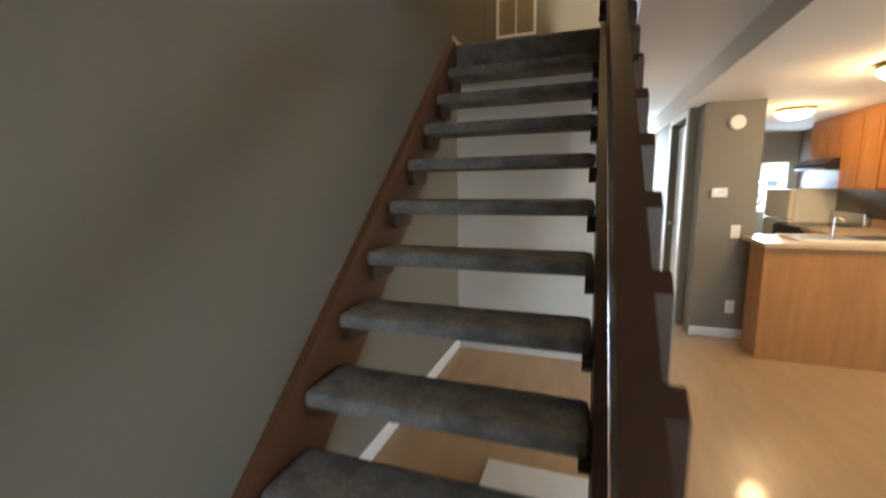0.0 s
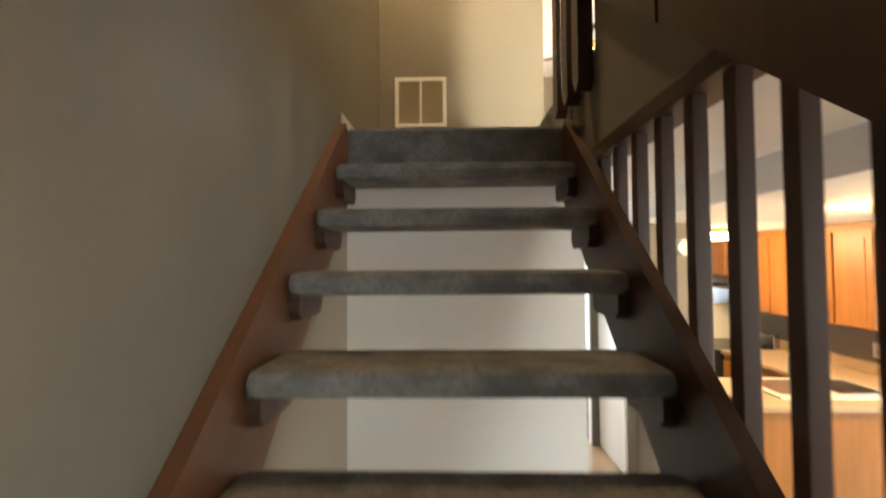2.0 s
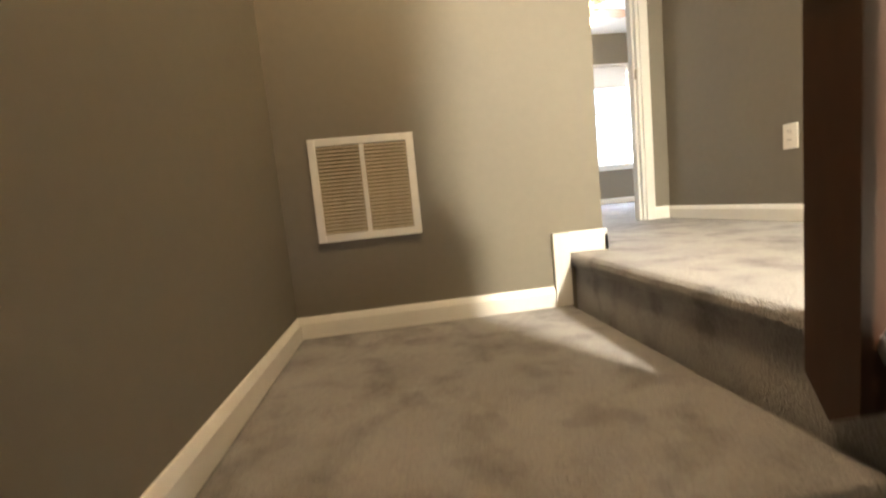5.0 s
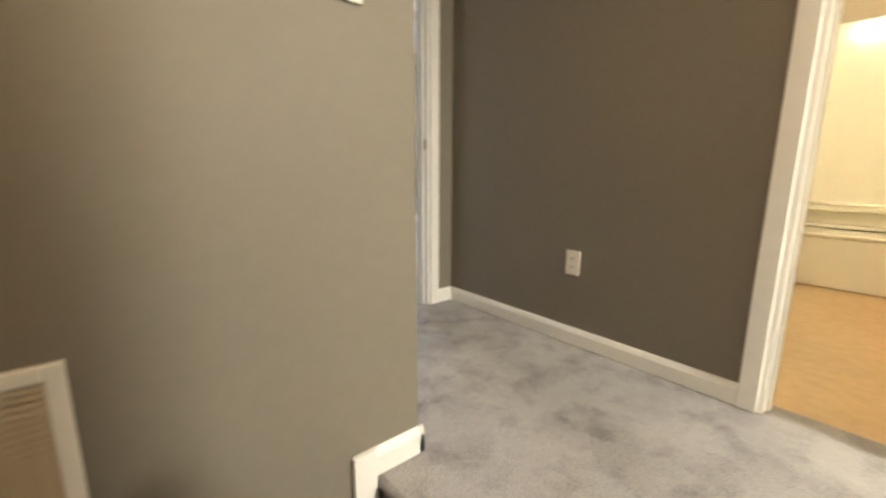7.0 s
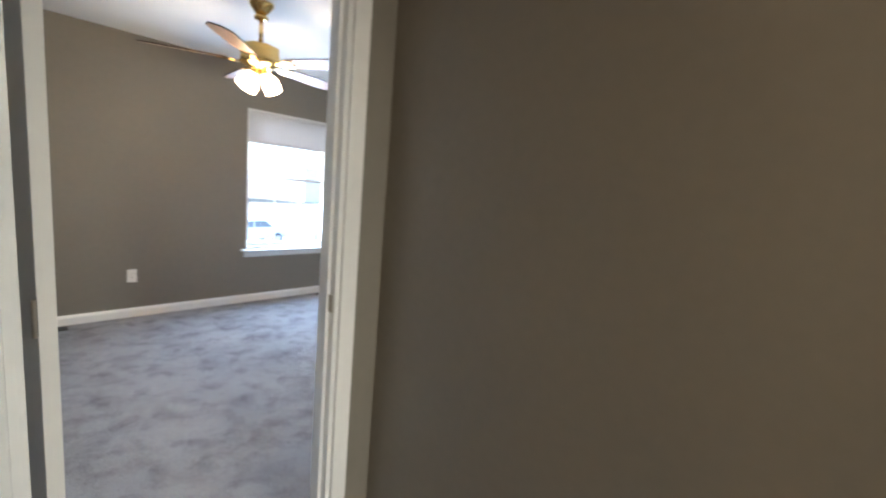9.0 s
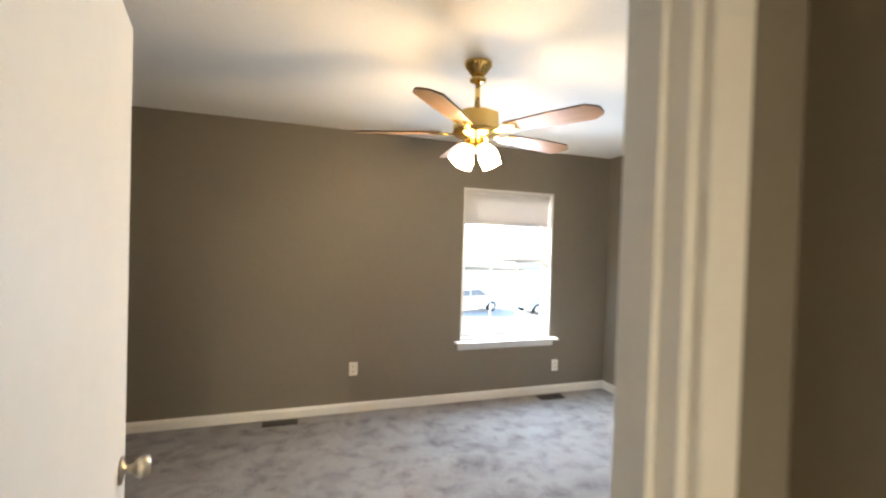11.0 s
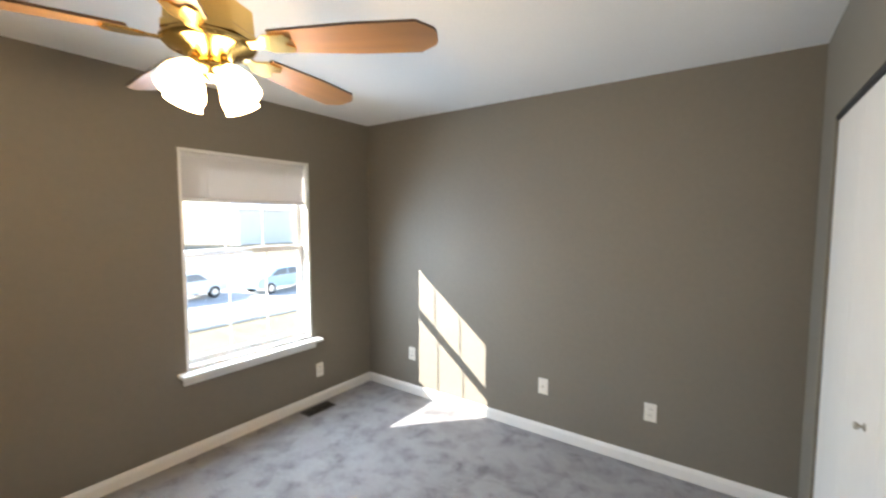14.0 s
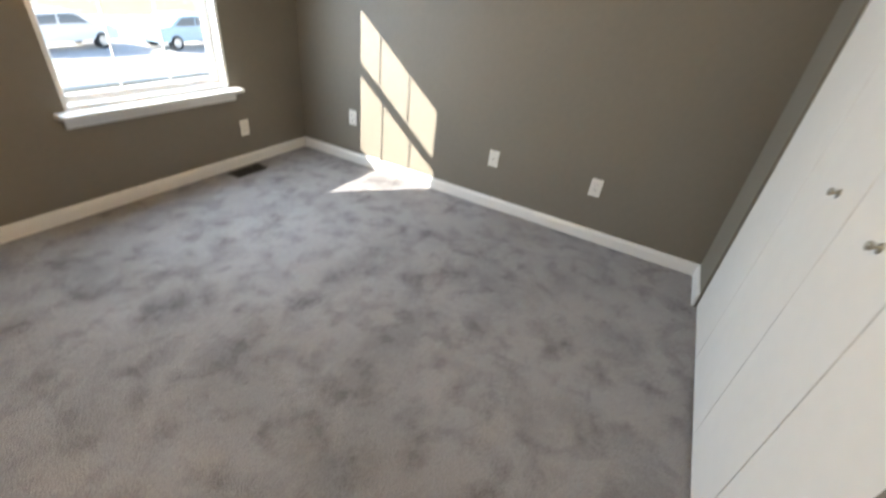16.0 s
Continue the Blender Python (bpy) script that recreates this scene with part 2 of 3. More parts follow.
def slab(name, lo, hi, mat, label, category, bevel=0.0):
    return structure(name, box(bmesh.new(), lo, hi, bevel), mat, label, category)


def wall(name, axis, a, b, u0, u1, z0, z1, label, holes=(), mat=None):
    """A wall whose faces lie at a and b on axis (0: x, 1: y), from u0 to u1, with openings (u0, u1, z0, z1) through it."""
    us = sorted({u0, u1, *[h[0] for h in holes], *[h[1] for h in holes]})
    zs = sorted({z0, z1, *[h[2] for h in holes], *[h[3] for h in holes]})
    def solid(i, j):
        if not (0 <= i < len(us) - 1 and 0 <= j < len(zs) - 1):
            return False
        u, z = (us[i] + us[i + 1]) / 2, (zs[j] + zs[j + 1]) / 2
        return not any(h[0] < u < h[1] and h[2] < z < h[3] for h in holes)
    bm = bmesh.new()
    def quad(pts):
        bm.faces.new([bm.verts.new((d, u, z) if axis == 0 else (u, d, z)) for d, u, z in pts])
    for i in range(len(us) - 1):
        for j in range(len(zs) - 1):
            if not solid(i, j):
                continue
            p, q, r, s = us[i], us[i + 1], zs[j], zs[j + 1]
            for d in (a, b):
                quad([(d, p, r), (d, q, r), (d, q, s), (d, p, s)])
            for di, dj, e in ((-1, 0, [(p, r), (p, s)]), (1, 0, [(q, r), (q, s)]), (0, -1, [(p, r), (q, r)]), (0, 1, [(p, s), (q, s)])):
                if not solid(i + di, j + dj):
                    (m, n), (o, k) = e
                    quad([(a, m, n), (b, m, n), (b, o, k), (a, o, k)])
    bmesh.ops.remove_doubles(bm, verts=bm.verts, dist=1e-5)
    bmesh.ops.recalc_face_normals(bm, faces=bm.faces)
    return structure(name, bm, mat or WALL, label)


BASE_H = 0.085


def baseboard(axis, face, inward, u0, u1, z, h=BASE_H):
    """A moulded baseboard on the wall face, sticking out by inward (signed)."""
    s = inward
    prof = [(face, z + 0.003), (face + s, z + 0.003), (face + s, z + h * 0.72), (face + s * 0.55, z + h * 0.93), (face + s * 0.3, z + h), (face, z + h)]
    bm = bmesh.new()
    if axis == 0:
        prism(bm, prof, 1, u0, u1)
    else:
        prism(bm, prof, 0, u0, u1)
    return structure("baseboard", bm, TRIM, "white painted baseboard along the wall", "baseboard")


def casing(axis, face, inward, u0, u1, z0, z1, w=0.056, outer_u0=True, outer_u1=True):
    """The white casing round a door opening."""
    s = inward
    def strip(p, q, r, t):
        bm = bmesh.new()
        if axis == 0:
            box(bm, (min(face, face + s), p, r), (max(face, face + s), q, t), 0.004)
        else:
            box(bm, (p, min(face, face + s), r), (q, max(face, face + s), t), 0.004)
        structure("trim", bm, TRIM, "white painted door casing", "trim")
    strip(u0 - w, u0 + 0.004, z0 + 0.002, z1)
    strip(u1 - 0.004, u1 + w, z0 + 0.002, z1)
    strip(u0 - w, u1 + w, z1 + 0.0005, z1 + w)


def jamb(axis, a, b, u0, u1, z0, z1, t=0.02):
    """The white lining inside a door opening."""
    bm = bmesh.new()
    for p, q, r, s in ((u0, u0 + t, z0, z1), (u1 - t, u1, z0, z1), (u0 + t, u1 - t, z1 - t, z1)):
        if axis == 0:
            box(bm, (a - 0.002, p, r + 0.002), (b + 0.002, q, s))
        else:
            box(bm, (p, a - 0.002, r + 0.002), (q, b + 0.002, s))
    for p, q in ((u0 + t, u0 + t + 0.012), (u1 - t - 0.012, u1 - t)):
        c = (a + b) / 2
        if axis == 0:
            box(bm, (c - 0.02, p, z0 + 0.002), (c + 0.02, q, z1 - t))
        else:
            box(bm, (p, c - 0.02, z0 + 0.002), (q, c + 0.02, z1 - t))
    return structure("trim", bm, TRIM, "white painted door jamb with a stop", "trim")


# ---- plan ----
G = 0.02            # ground floor
GC = 2.28           # ground floor ceiling
L = 2.478           # stair landing
F = 2.69            # upper floor
C = 5.13            # upper ceiling
RISE, RUN = (L - G) / 11, 0.2505
VENT_Y, HALL_X = 1.103, 1.226
STEP_X = 1.083
DARK_X, DOOR_Y, BED_Y = 2.26, 2.15, 2.247
WIN_Y, SUN_X = 5.447, 4.703
BED_X = 0.14

# ---- ground floor structure ----
slab("floor_ground", (-0.1, -6.5, -0.1), (6.2, 5.1, G), TANFLOOR, "tan wood-look laminate floor downstairs, glossy", "floor")
slab("ceiling_ground", (1.8, -6.5, KC), (6.2, 4.3, GC + 0.12), CEIL, "white painted ceiling of the ground floor", "ceiling")
slab("ceiling_stair_side", (1.2265, -6.5, GC - 0.03), (1.7995, 4.3, GC + 0.12), CEIL, "white painted ceiling beside the stairs", "ceiling")
slab("ceiling_passage", (-0.1, 0.26, GC - 0.02), (1.2, 5.1, GC + 0.1), CEIL, "white painted ceiling under the landing", "ceiling")
slab("ceiling_entry", (-0.1, -6.5, GC), (1.2, -3.9, GC + 0.12), CEIL, "white painted ceiling near the entrance", "ceiling")
wall("wall_stair", 0, -0.12, 0.0, -6.5, VENT_Y, -0.1, C, "tall taupe painted wall beside the stairs")
wall("wall_under_landing", 1, 0.14, 0.26, 0.001, 1.2, G - 0.05, L - 0.24, "pale painted wall under the landing", mat=CEIL)
wall("wall_passage_left", 0, 1.09, 1.2, 0.261, 3.6, G - 0.05, GC, "pale painted passage wall", mat=CEIL)
wall("wall_thermostat", 1, 1.06, 1.32, 1.96, 2.40, G - 0.05, KC, "taupe wall end with a thermostat")
wall("wall_passage_right", 0, 1.9, 2.0, 1.321, 3.6, G - 0.05, KC, "taupe passage wall with a white door", holes=((1.42, 2.2, G - 0.05, G + 2.02),))
wall("wall_kitchen_side", 0, 2.01, 2.40, 1.321, 4.1, G - 0.05, KC, "taupe kitchen side wall")
wall("wall_passage_end", 1, 3.6, 3.72, 1.09, 2.01, G - 0.05, KC, "taupe wall at the passage end", holes=((1.3, 1.85, G - 0.05, G + 2.0),))
wall("wall_kitchen_back", 1, 4.1, 4.22, 2.01, 6.1, G - 0.05, KC, "taupe kitchen wall with a window", holes=((3.3, 3.72, G + 0.95, G + 1.66),))
wall("wall_kitchen_east", 0, 3.83, 3.95, 0.9, 4.1, G - 0.05, KC, "taupe kitchen wall behind the cabinets")
wall("wall_east_ground", 0, 6.1, 6.22, -6.5, 4.1, G - 0.05, KC, "taupe wall of the kitchen and living room", holes=((-2.4, -0.8, 0.65, 1.95),))
wall("wall_living_back", 1, -6.62, -6.5, -0.12, 6.22, -0.1, C, "taupe wall behind the living room", holes=((1.5, 3.7, 0.6, 2.1),))
baseboard(1, 1.06, -0.014, 1.96, 2.40, G)
baseboard(0, 0.0, 0.014, -6.5, -2.75, G)
baseboard(0, 0.0, 0.014, -2.0, 0.12, G)
baseboard(1, 0.14, -0.014, 0.015, 1.2, G)

# ---- upper floor structure ----
nose = [(STEP_X + 0.018, L - 0.05), (STEP_X + 0.018, F - 0.06), (STEP_X + 0.006, F - 0.052), (STEP_X - 0.004, F - 0.03), (STEP_X, F - 0.013), (STEP_X + 0.012, F - 0.002), (STEP_X + 0.026, F), (1.116, F), (1.116, L - 0.05)]
structure("floor_hall_step", prism(bmesh.new(), nose, 1, 0.0, VENT_Y + 0.02), CARPET, "grey carpeted hall step with a rounded nosing", "floor")
slab("floor_hall", (1.1165, -3.0, GC + 0.121), (DARK_X + 0.1, DOOR_Y + 0.05, F), CARPET, "grey wall-to-wall carpet of the upper hall", "floor")
slab("floor_bedroom", (0.0, DOOR_Y + 0.0505, F - 0.2), (SUN_X + 0.02, WIN_Y + 0.02, F), CARPET, "grey bedroom carpet with footprints and vacuum marks", "floor")
slab("floor_landing", (0.001, 0.0, L - 0.22), (STEP_X - 0.002, VENT_Y + 0.02, L), CARPET, "grey carpeted stair landing with a rounded nosing", "floor", 0.018)
slab("floor_closet", (DARK_X + 0.12, 1.621, F - 0.2), (SUN_X, DOOR_Y + 0.05, F - 0.003), CARPET, "grey carpet inside the closet", "floor")
slab("floor_bathroom", (DARK_X + 0.101, -0.3, F - 0.2), (5.4, 1.5, F - 0.002), BATHFLOOR, "tan sheet vinyl bathroom floor", "floor")
slab("ceiling_upper", (-0.12, -6.62, C), (6.2, WIN_Y + 0.15, C + 0.1), CEIL, "white painted ceiling of the upper floor", "ceiling")
wall("wall_vent", 1, VENT_Y, VENT_Y + 0.11, -0.12, HALL_X, L - 0.3, C, "taupe wall at the landing with a return air grille")
wall("wall_hall_left", 0, HALL_X - 0.11, HALL_X, VENT_Y + 0.1105, DOOR_Y, F - 0.1, C, "taupe wall of the upper hall")
wall("wall_hall_dark", 0, DARK_X, DARK_X + 0.115, -3.0, DOOR_Y, F - 0.1, C, "taupe hall wall with an outlet", holes=((-0.11, 0.52, F - 0.1, F + 2.03),))
wall("wall_bedroom_door", 1, DOOR_Y, BED_Y, -0.02, SUN_X, F - 0.1, C, "taupe bedroom wall with the doorway and closet",
     holes=((1.300, 2.09, F - 0.1, F + 2.03), (2.715, 4.35, F - 0.1, F + 2.02)))
wall("wall_window", 1, WIN_Y, WIN_Y + 0.15, -0.02, SUN_X + 0.12, F - 0.3, C, "taupe bedroom wall with the window", holes=((3.062, 4.037, 3.27, 4.715),))
wall("wall_sunlit", 0, SUN_X, SUN_X + 0.12, BED_Y - 0.8, WIN_Y, F - 0.3, C, "taupe bedroom wall with a patch of sunlight")
wall("wall_bedroom_left", 0, BED_X - 0.12, BED_X, BED_Y, WIN_Y, F - 0.3, C, "taupe bedroom wall")
wall("wall_closet_back", 1, 1.52, 1.62, DARK_X + 0.116, 5.4, F - 0.1, C, "plain wall behind the closet")
wall("wall_bath_right", 1, -0.2, -0.1, DARK_X + 0.116, 5.4, F - 0.1, C, "beige painted bathroom wall", mat=BEIGE)
wall("wall_bath_end", 0, 5.28, 5.4, -0.1, 1.52, F - 0.1, C, "beige painted bathroom wall behind the tub", mat=BEIGE)
wall("wall_hall_end", 1, -3.12, -3.0, 1.116, DARK_X + 0.115, F - 0.4, C, "taupe wall at the end of the upper hall")
wall("wall_stairwell_right", 0, 1.115, 1.22, -3.9, -0.32, GC - 0.02, C, "taupe wall between the stairwell and the upper hall")
wall("stairwell_fascia", 0, 1.115, 1.22, -0.319, 0.0, GC - 0.02, F - 0.03, "taupe painted edge of the upper floor beside the stairs")
slab("trim_fascia", (1.104, -3.9, GC - 0.045), (1.225, 0.13, GC + 0.008), DARKWOOD, "dark stained wooden trim under the floor edge", "trim", 0.004)
slab("wall_entry_header", (-0.0, -3.9, GC + 0.121), (STEP_X + 0.03, -3.8, C), WALL, "taupe wall above the foot of the stairs", "wall")

baseboard(1, VENT_Y, -0.014, 0.0, STEP_X - 0.075, L)
baseboard(1, VENT_Y, -0.014, STEP_X - 0.07, HALL_X + 0.014, F)
slab("trim_step", (STEP_X - 0.072, VENT_Y - 0.016, L + 0.004), (STEP_X - 0.005, VENT_Y - 0.002, F + BASE_H), TRIM, "white upright baseboard piece at the hall step", "trim")
baseboard(0, 0.0, 0.014, 0.03, VENT_Y - 0.014, L)
baseboard(0, HALL_X, 0.014, VENT_Y - 0.014, DOOR_Y, F)
baseboard(0, DARK_X, -0.014, 0.578, DOOR_Y, F)
baseboard(0, DARK_X, -0.014, -3.0, -0.175, F)
baseboard(1, DOOR_Y, -0.014, 2.148, DARK_X - 0.014, F)
baseboard(1, WIN_Y, -0.014, BED_X, SUN_X, F)
baseboard(0, SUN_X, -0.014, BED_Y, WIN_Y - 0.014, F)
baseboard(1, BED_Y, 0.014, 4.35, SUN_X - 0.014, F)
baseboard(1, BED_Y, 0.014, 2.148, 2.715, F)
baseboard(0, BED_X, 0.014, BED_Y, WIN_Y - 0.014, F)
baseboard(1, -0.1, 0.014, 2.95, 4.5, F)
casing(1, DOOR_Y, -0.018, 1.300, 2.09, F, F + 2.03)
casing(1, BED_Y, 0.018, 1.300, 2.09, F, F + 2.03)
jamb(1, DOOR_Y, BED_Y, 1.300, 2.09, F, F + 2.03)
casing(0, DARK_X, -0.018, -0.11, 0.52, F, F + 2.03)
jamb(0, DARK_X, DARK_X + 0.115, -0.11, 0.52, F, F + 2.03)
casing(0, 1.9, -0.018, 1.42, 2.2, G, G + 2.02)

# ---- stairs ----
stairs = thing("staircase", "open-riser staircase with grey carpeted treads between stained stringers", "staircase", (0.55, -1.2, G))


def stair_part(name, bm, mat, label=""):
    ob = part(name, bm, mat, stairs, label)
    ob.matrix_parent_inverse = stairs.matrix_basis.inverted()
    return ob


SL = RISE / RUN
for x0, x1, mt, lab in ((0.002, 0.042, REDWOOD, "red-brown stained wall stringer"), (1.062, 1.102, DARKWOOD, "dark stained outer stringer")):
    y0, y1 = -2.72, -0.002
    zc = lambda y: L + SL * y
    out = [(y0, G + 0.002), (y0, zc(y0) + 0.0), (y0 + 0.02, zc(y0) + 0.085), (-0.04, L + 0.01), (y1, L - 0.03), (y1, L - 0.36), (y0 + 0.46, G + 0.002)]
    stair_part("stringer", prism(bmesh.new(), out, 0, x0, x1), mt, lab)


def tread_mesh():
    bm = bmesh.new()
    box(bm, (0.046, -0.008, -0.074), (1.058, 0.262, -0.004), 0.034)
    return bm


first = None
for i in range(1, 11):
    m = Matrix.Translation((0, -RUN * i, L - RISE * i))
    if first is None:
        first = stair_part("tread", tread_mesh(), TREADCARPET, "worn grey carpet wrapped round the tread")
        first.matrix_parent_inverse = Matrix()
        first.location = m.translation - stairs.location
    else:
        o = repeat(first, stairs, Matrix.Translation(m.translation - stairs.location))
first = None
for i in range(1, 11):
    for x in (0.043, 1.025):
        at = Vector((x, -RUN * i, L - RISE * i - 0.075)) - stairs.location
        if first is None:
            bm = prism(bmesh.new(), [(0.02, 0), (0.24, 0), (0.24, -0.05), (0.215, -0.075), (0.045, -0.075), (0.02, -0.05)], 0, 0, 0.036)
            first = part("cleat", bm, DARKWOOD, stairs, "dark wooden cleat under the tread")
            first.location = at
        else:
            repeat(first, stairs, Matrix.Translation(at))
stair_part("top_riser", box(bmesh.new(), (0.044, -0.012, L - RISE - 0.02), (1.06, -0.001, L - 0.02), 0.004), TREADCARPET, "grey carpeted closed top riser")

# stair railing
rail = thing("stair_railing", "dark stained wooden stair railing with flat balusters", "railing", (1.07, -2.4, G))


def rail_part(name, bm, parent, label=""):
    ob = part(name, bm, DARKWOOD, parent, label)
    ob.matrix_parent_inverse = parent.matrix_basis.inverted()
    return ob


RS = 0.82
hz = lambda y: 2.13 + RS * (y + 1.29)
out = [(-3.02, hz(-3.02)), (-3.02, hz(-3.02) + 0.19), (-1.05, hz(-1.05) + 0.19), (-0.92, hz(-0.92) + 0.10), (-0.92, hz(-0.92))]
rail_part("handrail", prism(bmesh.new(), out, 0, 1.066, 1.118), rail, "broad handrail board on edge")
rail_part("newel", box(bmesh.new(), (1.1195, -2.88, G + 0.002), (1.2, -2.79, hz(-2.85) + 0.19), 0.006), rail)
y = -0.18
while y > -2.75:
    top = min(GC - 0.047, hz(y) + 0.135)
    low = max(L + SL * y - 0.22, G + 0.002)
    cut = 0.03 if top < GC - 0.1 else 0.0
    bm = prism(bmesh.new(), [(y - 0.02, low), (y - 0.02, top - cut), (y + 0.018, top), (y + 0.018, low)], 0, 1.1195, 1.156)
    rail_part("baluster", bm, rail)
    y -= 0.153

guard = thing("hall_guardrail", "dark stained wooden guardrail along the upper hall edge", "railing", (1.1, -0.8, F))
rail_part("handrail", prism(bmesh.new(), [(-0.315, 3.28), (-0.315, 3.5), (0.165, 3.5), (0.165, 3.36), (0.09, 3.28)], 0, 1.012, 1.05), guard, "broad handrail board with a cut corner")
# dark board added to fill the near-black band along the stairwell wall
rail_part("dark_wall_board", prism(bmesh.new(), [(-0.91, hz(-0.91)), (-0.91, hz(-0.91) + 0.24), (-0.306, hz(-0.306) + 0.28), (-0.306, hz(-0.306))], 0, 1.062, 1.1135), guard, "broad sloping dark board against the wall")
for y in (0.07, -0.10, -0.26):
    w = 0.042
    out = [(y - w, 2.56), (y - w, 3.45), (y + w, 3.45), (y + w, 2.60), (y + w - 0.04, 2.53)]
    rail_part("post", prism(bmesh.new(), out, 0, 1.051, 1.113), guard, "dark stained upright with a cut foot")

# ---- landing and hall things ----


LOUVRE = material("dusty_louvre_paint", (0.50, 0.43, 0.31), 0.5, grain=0.3, scale=30, stain=0.5, stain_scale=5)


def return_grille(x0, x1, z0, z1):
    g = thing("return_air_grille", "white metal return air grille with two louvred bays", "vent", ((x0 + x1) / 2, VENT_Y, z0))
    inv = g.matrix_basis.inverted()
    def add(name, bm, mat, label=""):
        o = part(name, bm, mat, g, label)
        o.matrix_parent_inverse = inv
        return o
    f, y0, y1 = 0.028, VENT_Y - 0.014, VENT_Y - 0.0015
    add("backing", box(bmesh.new(), (x0 + f, y1 - 0.003, z0 + f), (x1 - f, y1, z1 - f)), material("dusty_filter", (0.22, 0.17, 0.09), 0.9, grain=0.4, scale=60), "dusty tan filter behind the louvres")
    bm = bmesh.new()
    box(bm, (x0, y0, z0), (x0 + f, y1, z1), 0.003)
    box(bm, (x1 - f, y0, z0), (x1, y1, z1), 0.003)
    box(bm, (x0 + f, y0, z0), (x1 - f, y1, z0 + f), 0.003)
    box(bm, (x0 + f, y0, z1 - f), (x1 - f, y1, z1), 0.003)
    add("frame", bm, TRIM)
    xm = (x0 + x1) / 2
    add("divider", box(bmesh.new(), (xm - 0.008, y0 + 0.001, z0 + f), (xm + 0.008, y1 - 0.003, z1 - f)), TRIM)
    n, base = 24, None
    for b0, b1 in ((x0 + f, xm - 0.008), (xm + 0.008, x1 - f)):
        for i in range(n):
            z = z0 + f + (i + 0.5) * (z1 - z0 - 2 * f) / n
            at = Vector(((b0 + b1) / 2, 0, z)) - g.location
            at.y = 0
            if base is None:
                h = (b1 - b0) / 2
                bm = prism(bmesh.new(), [(-0.013, -0.004), (-0.0115, -0.005), (-0.0045, 0.004), (-0.006, 0.005)], 0, -h, h)
                base = part("louvre", bm, LOUVRE, g, "dusty cream louvre")
                base.location = at
            else:
                repeat(base, g, Matrix.Translation(at))
    return g


return_grille(0.118, 0.502, 2.834, 3.211)


def wall_plate(name, at, rz, label, category, kind):
    """A plate on a wall: local x across, z up, -y out of the wall."""
    e = thing(name, label, category)
    part("plate", box(bmesh.new(), (-0.036, -0.007, -0.058), (0.036, -0.0005, 0.058), 0.003), PLASTIC, e)
    if kind == "outlet":
        for z in (0.02, -0.02):
            r = part("receptacle", box(bmesh.new(), (-0.016, -0.0095, z - 0.014), (0.016, -0.0072, z + 0.014), 0.002), PLASTIC, e)
            bm = box(bmesh.new(), (-0.008, -0.0102, z - 0.003), (-0.005, -0.0096, z + 0.007))
            box(bm, (0.005, -0.0102, z - 0.003), (0.008, -0.0096, z + 0.007))
            part("slots", bm, SLOT, r)
    elif kind == "switch":
        part("toggle", box(bmesh.new(), (-0.005, -0.016, -0.012), (0.005, -0.0072, 0.012), 0.002), PLASTIC, e)
    else:
        bm = cyl(bmesh.new(), (0, -0.015, 0), (0, -0.0072, 0), 0.006)
        part("socket", bm, NICKEL, e, "small cable socket")
    tagged(e, group="wall plates")
    e.matrix_basis = pose(*at, 0, 0, rz)
    return e


wall_plate("light_switch", (1.044, VENT_Y, 3.935), 0, "white light switch plate on the landing wall", "switch", "switch")
wall_plate("wall_outlet", (DARK_X, 1.277, 3.088), -90, "white duplex outlet on the hall wall", "outlet", "outlet")
wall_plate("wall_outlet", (2.081, WIN_Y, 3.07), 0, "white duplex outlet on the window wall", "outlet", "outlet")
wall_plate("wall_outlet", (4.105, WIN_Y, 2.975), 0, "small white cable plate under the window", "outlet", "outlet")
wall_plate("cable_outlet", (SUN_X, 3.674, 3.057), -90, "white cable socket plate on the wall", "outlet", "cable")
wall_plate("wall_outlet", (SUN_X, 2.968, 3.058), -90, "white duplex outlet near the closet", "outlet", "outlet")
wall_plate("wall_outlet", (SUN_X, 4.91, 3.06), -90, "white outlet beside the patch of sunlight", "outlet", "outlet")
wall_plate("light_switch", (2.26, 1.06, G + 0.97), 0, "white light switch below the thermostat", "switch", "switch")
wall_plate("wall_outlet", (2.27, 1.06, G + 0.29), 0, "white outlet low on the wall end", "outlet", "outlet")


def floor_register(x, y, w, d, z, turn=0):
    e = thing("floor_register", "brown metal floor register set in the floor", "register")
    part("frame", box(bmesh.new(), (-w / 2, -d / 2, 0.0005), (w / 2, d / 2, 0.005), 0.001), REGISTER, e)
    base = None
    n = 14
    for i in range(n):
        at = Vector((-w / 2 + 0.015 + (w - 0.03) * (i + 0.5) / n, 0, 0.0055))
        if base is None:
            base = part("slat", box(bmesh.new(), (-0.004, -d / 2 + 0.012, 0), (0.004, d / 2 - 0.012, 0.003)), BLACK, e)
            base.location = at
        else:
            repeat(base, e, Matrix.Translation(at))
    tagged(e, group="floor registers")
    e.matrix_basis = pose(x, y, z, 0, 0, turn)


floor_register(4.005, 5.345, 0.27, 0.12, F)
floor_register(1.5, 5.36, 0.27, 0.10, F)
floor_register(3.42, 0.10, 0.27, 0.12, F - 0.002, 0)


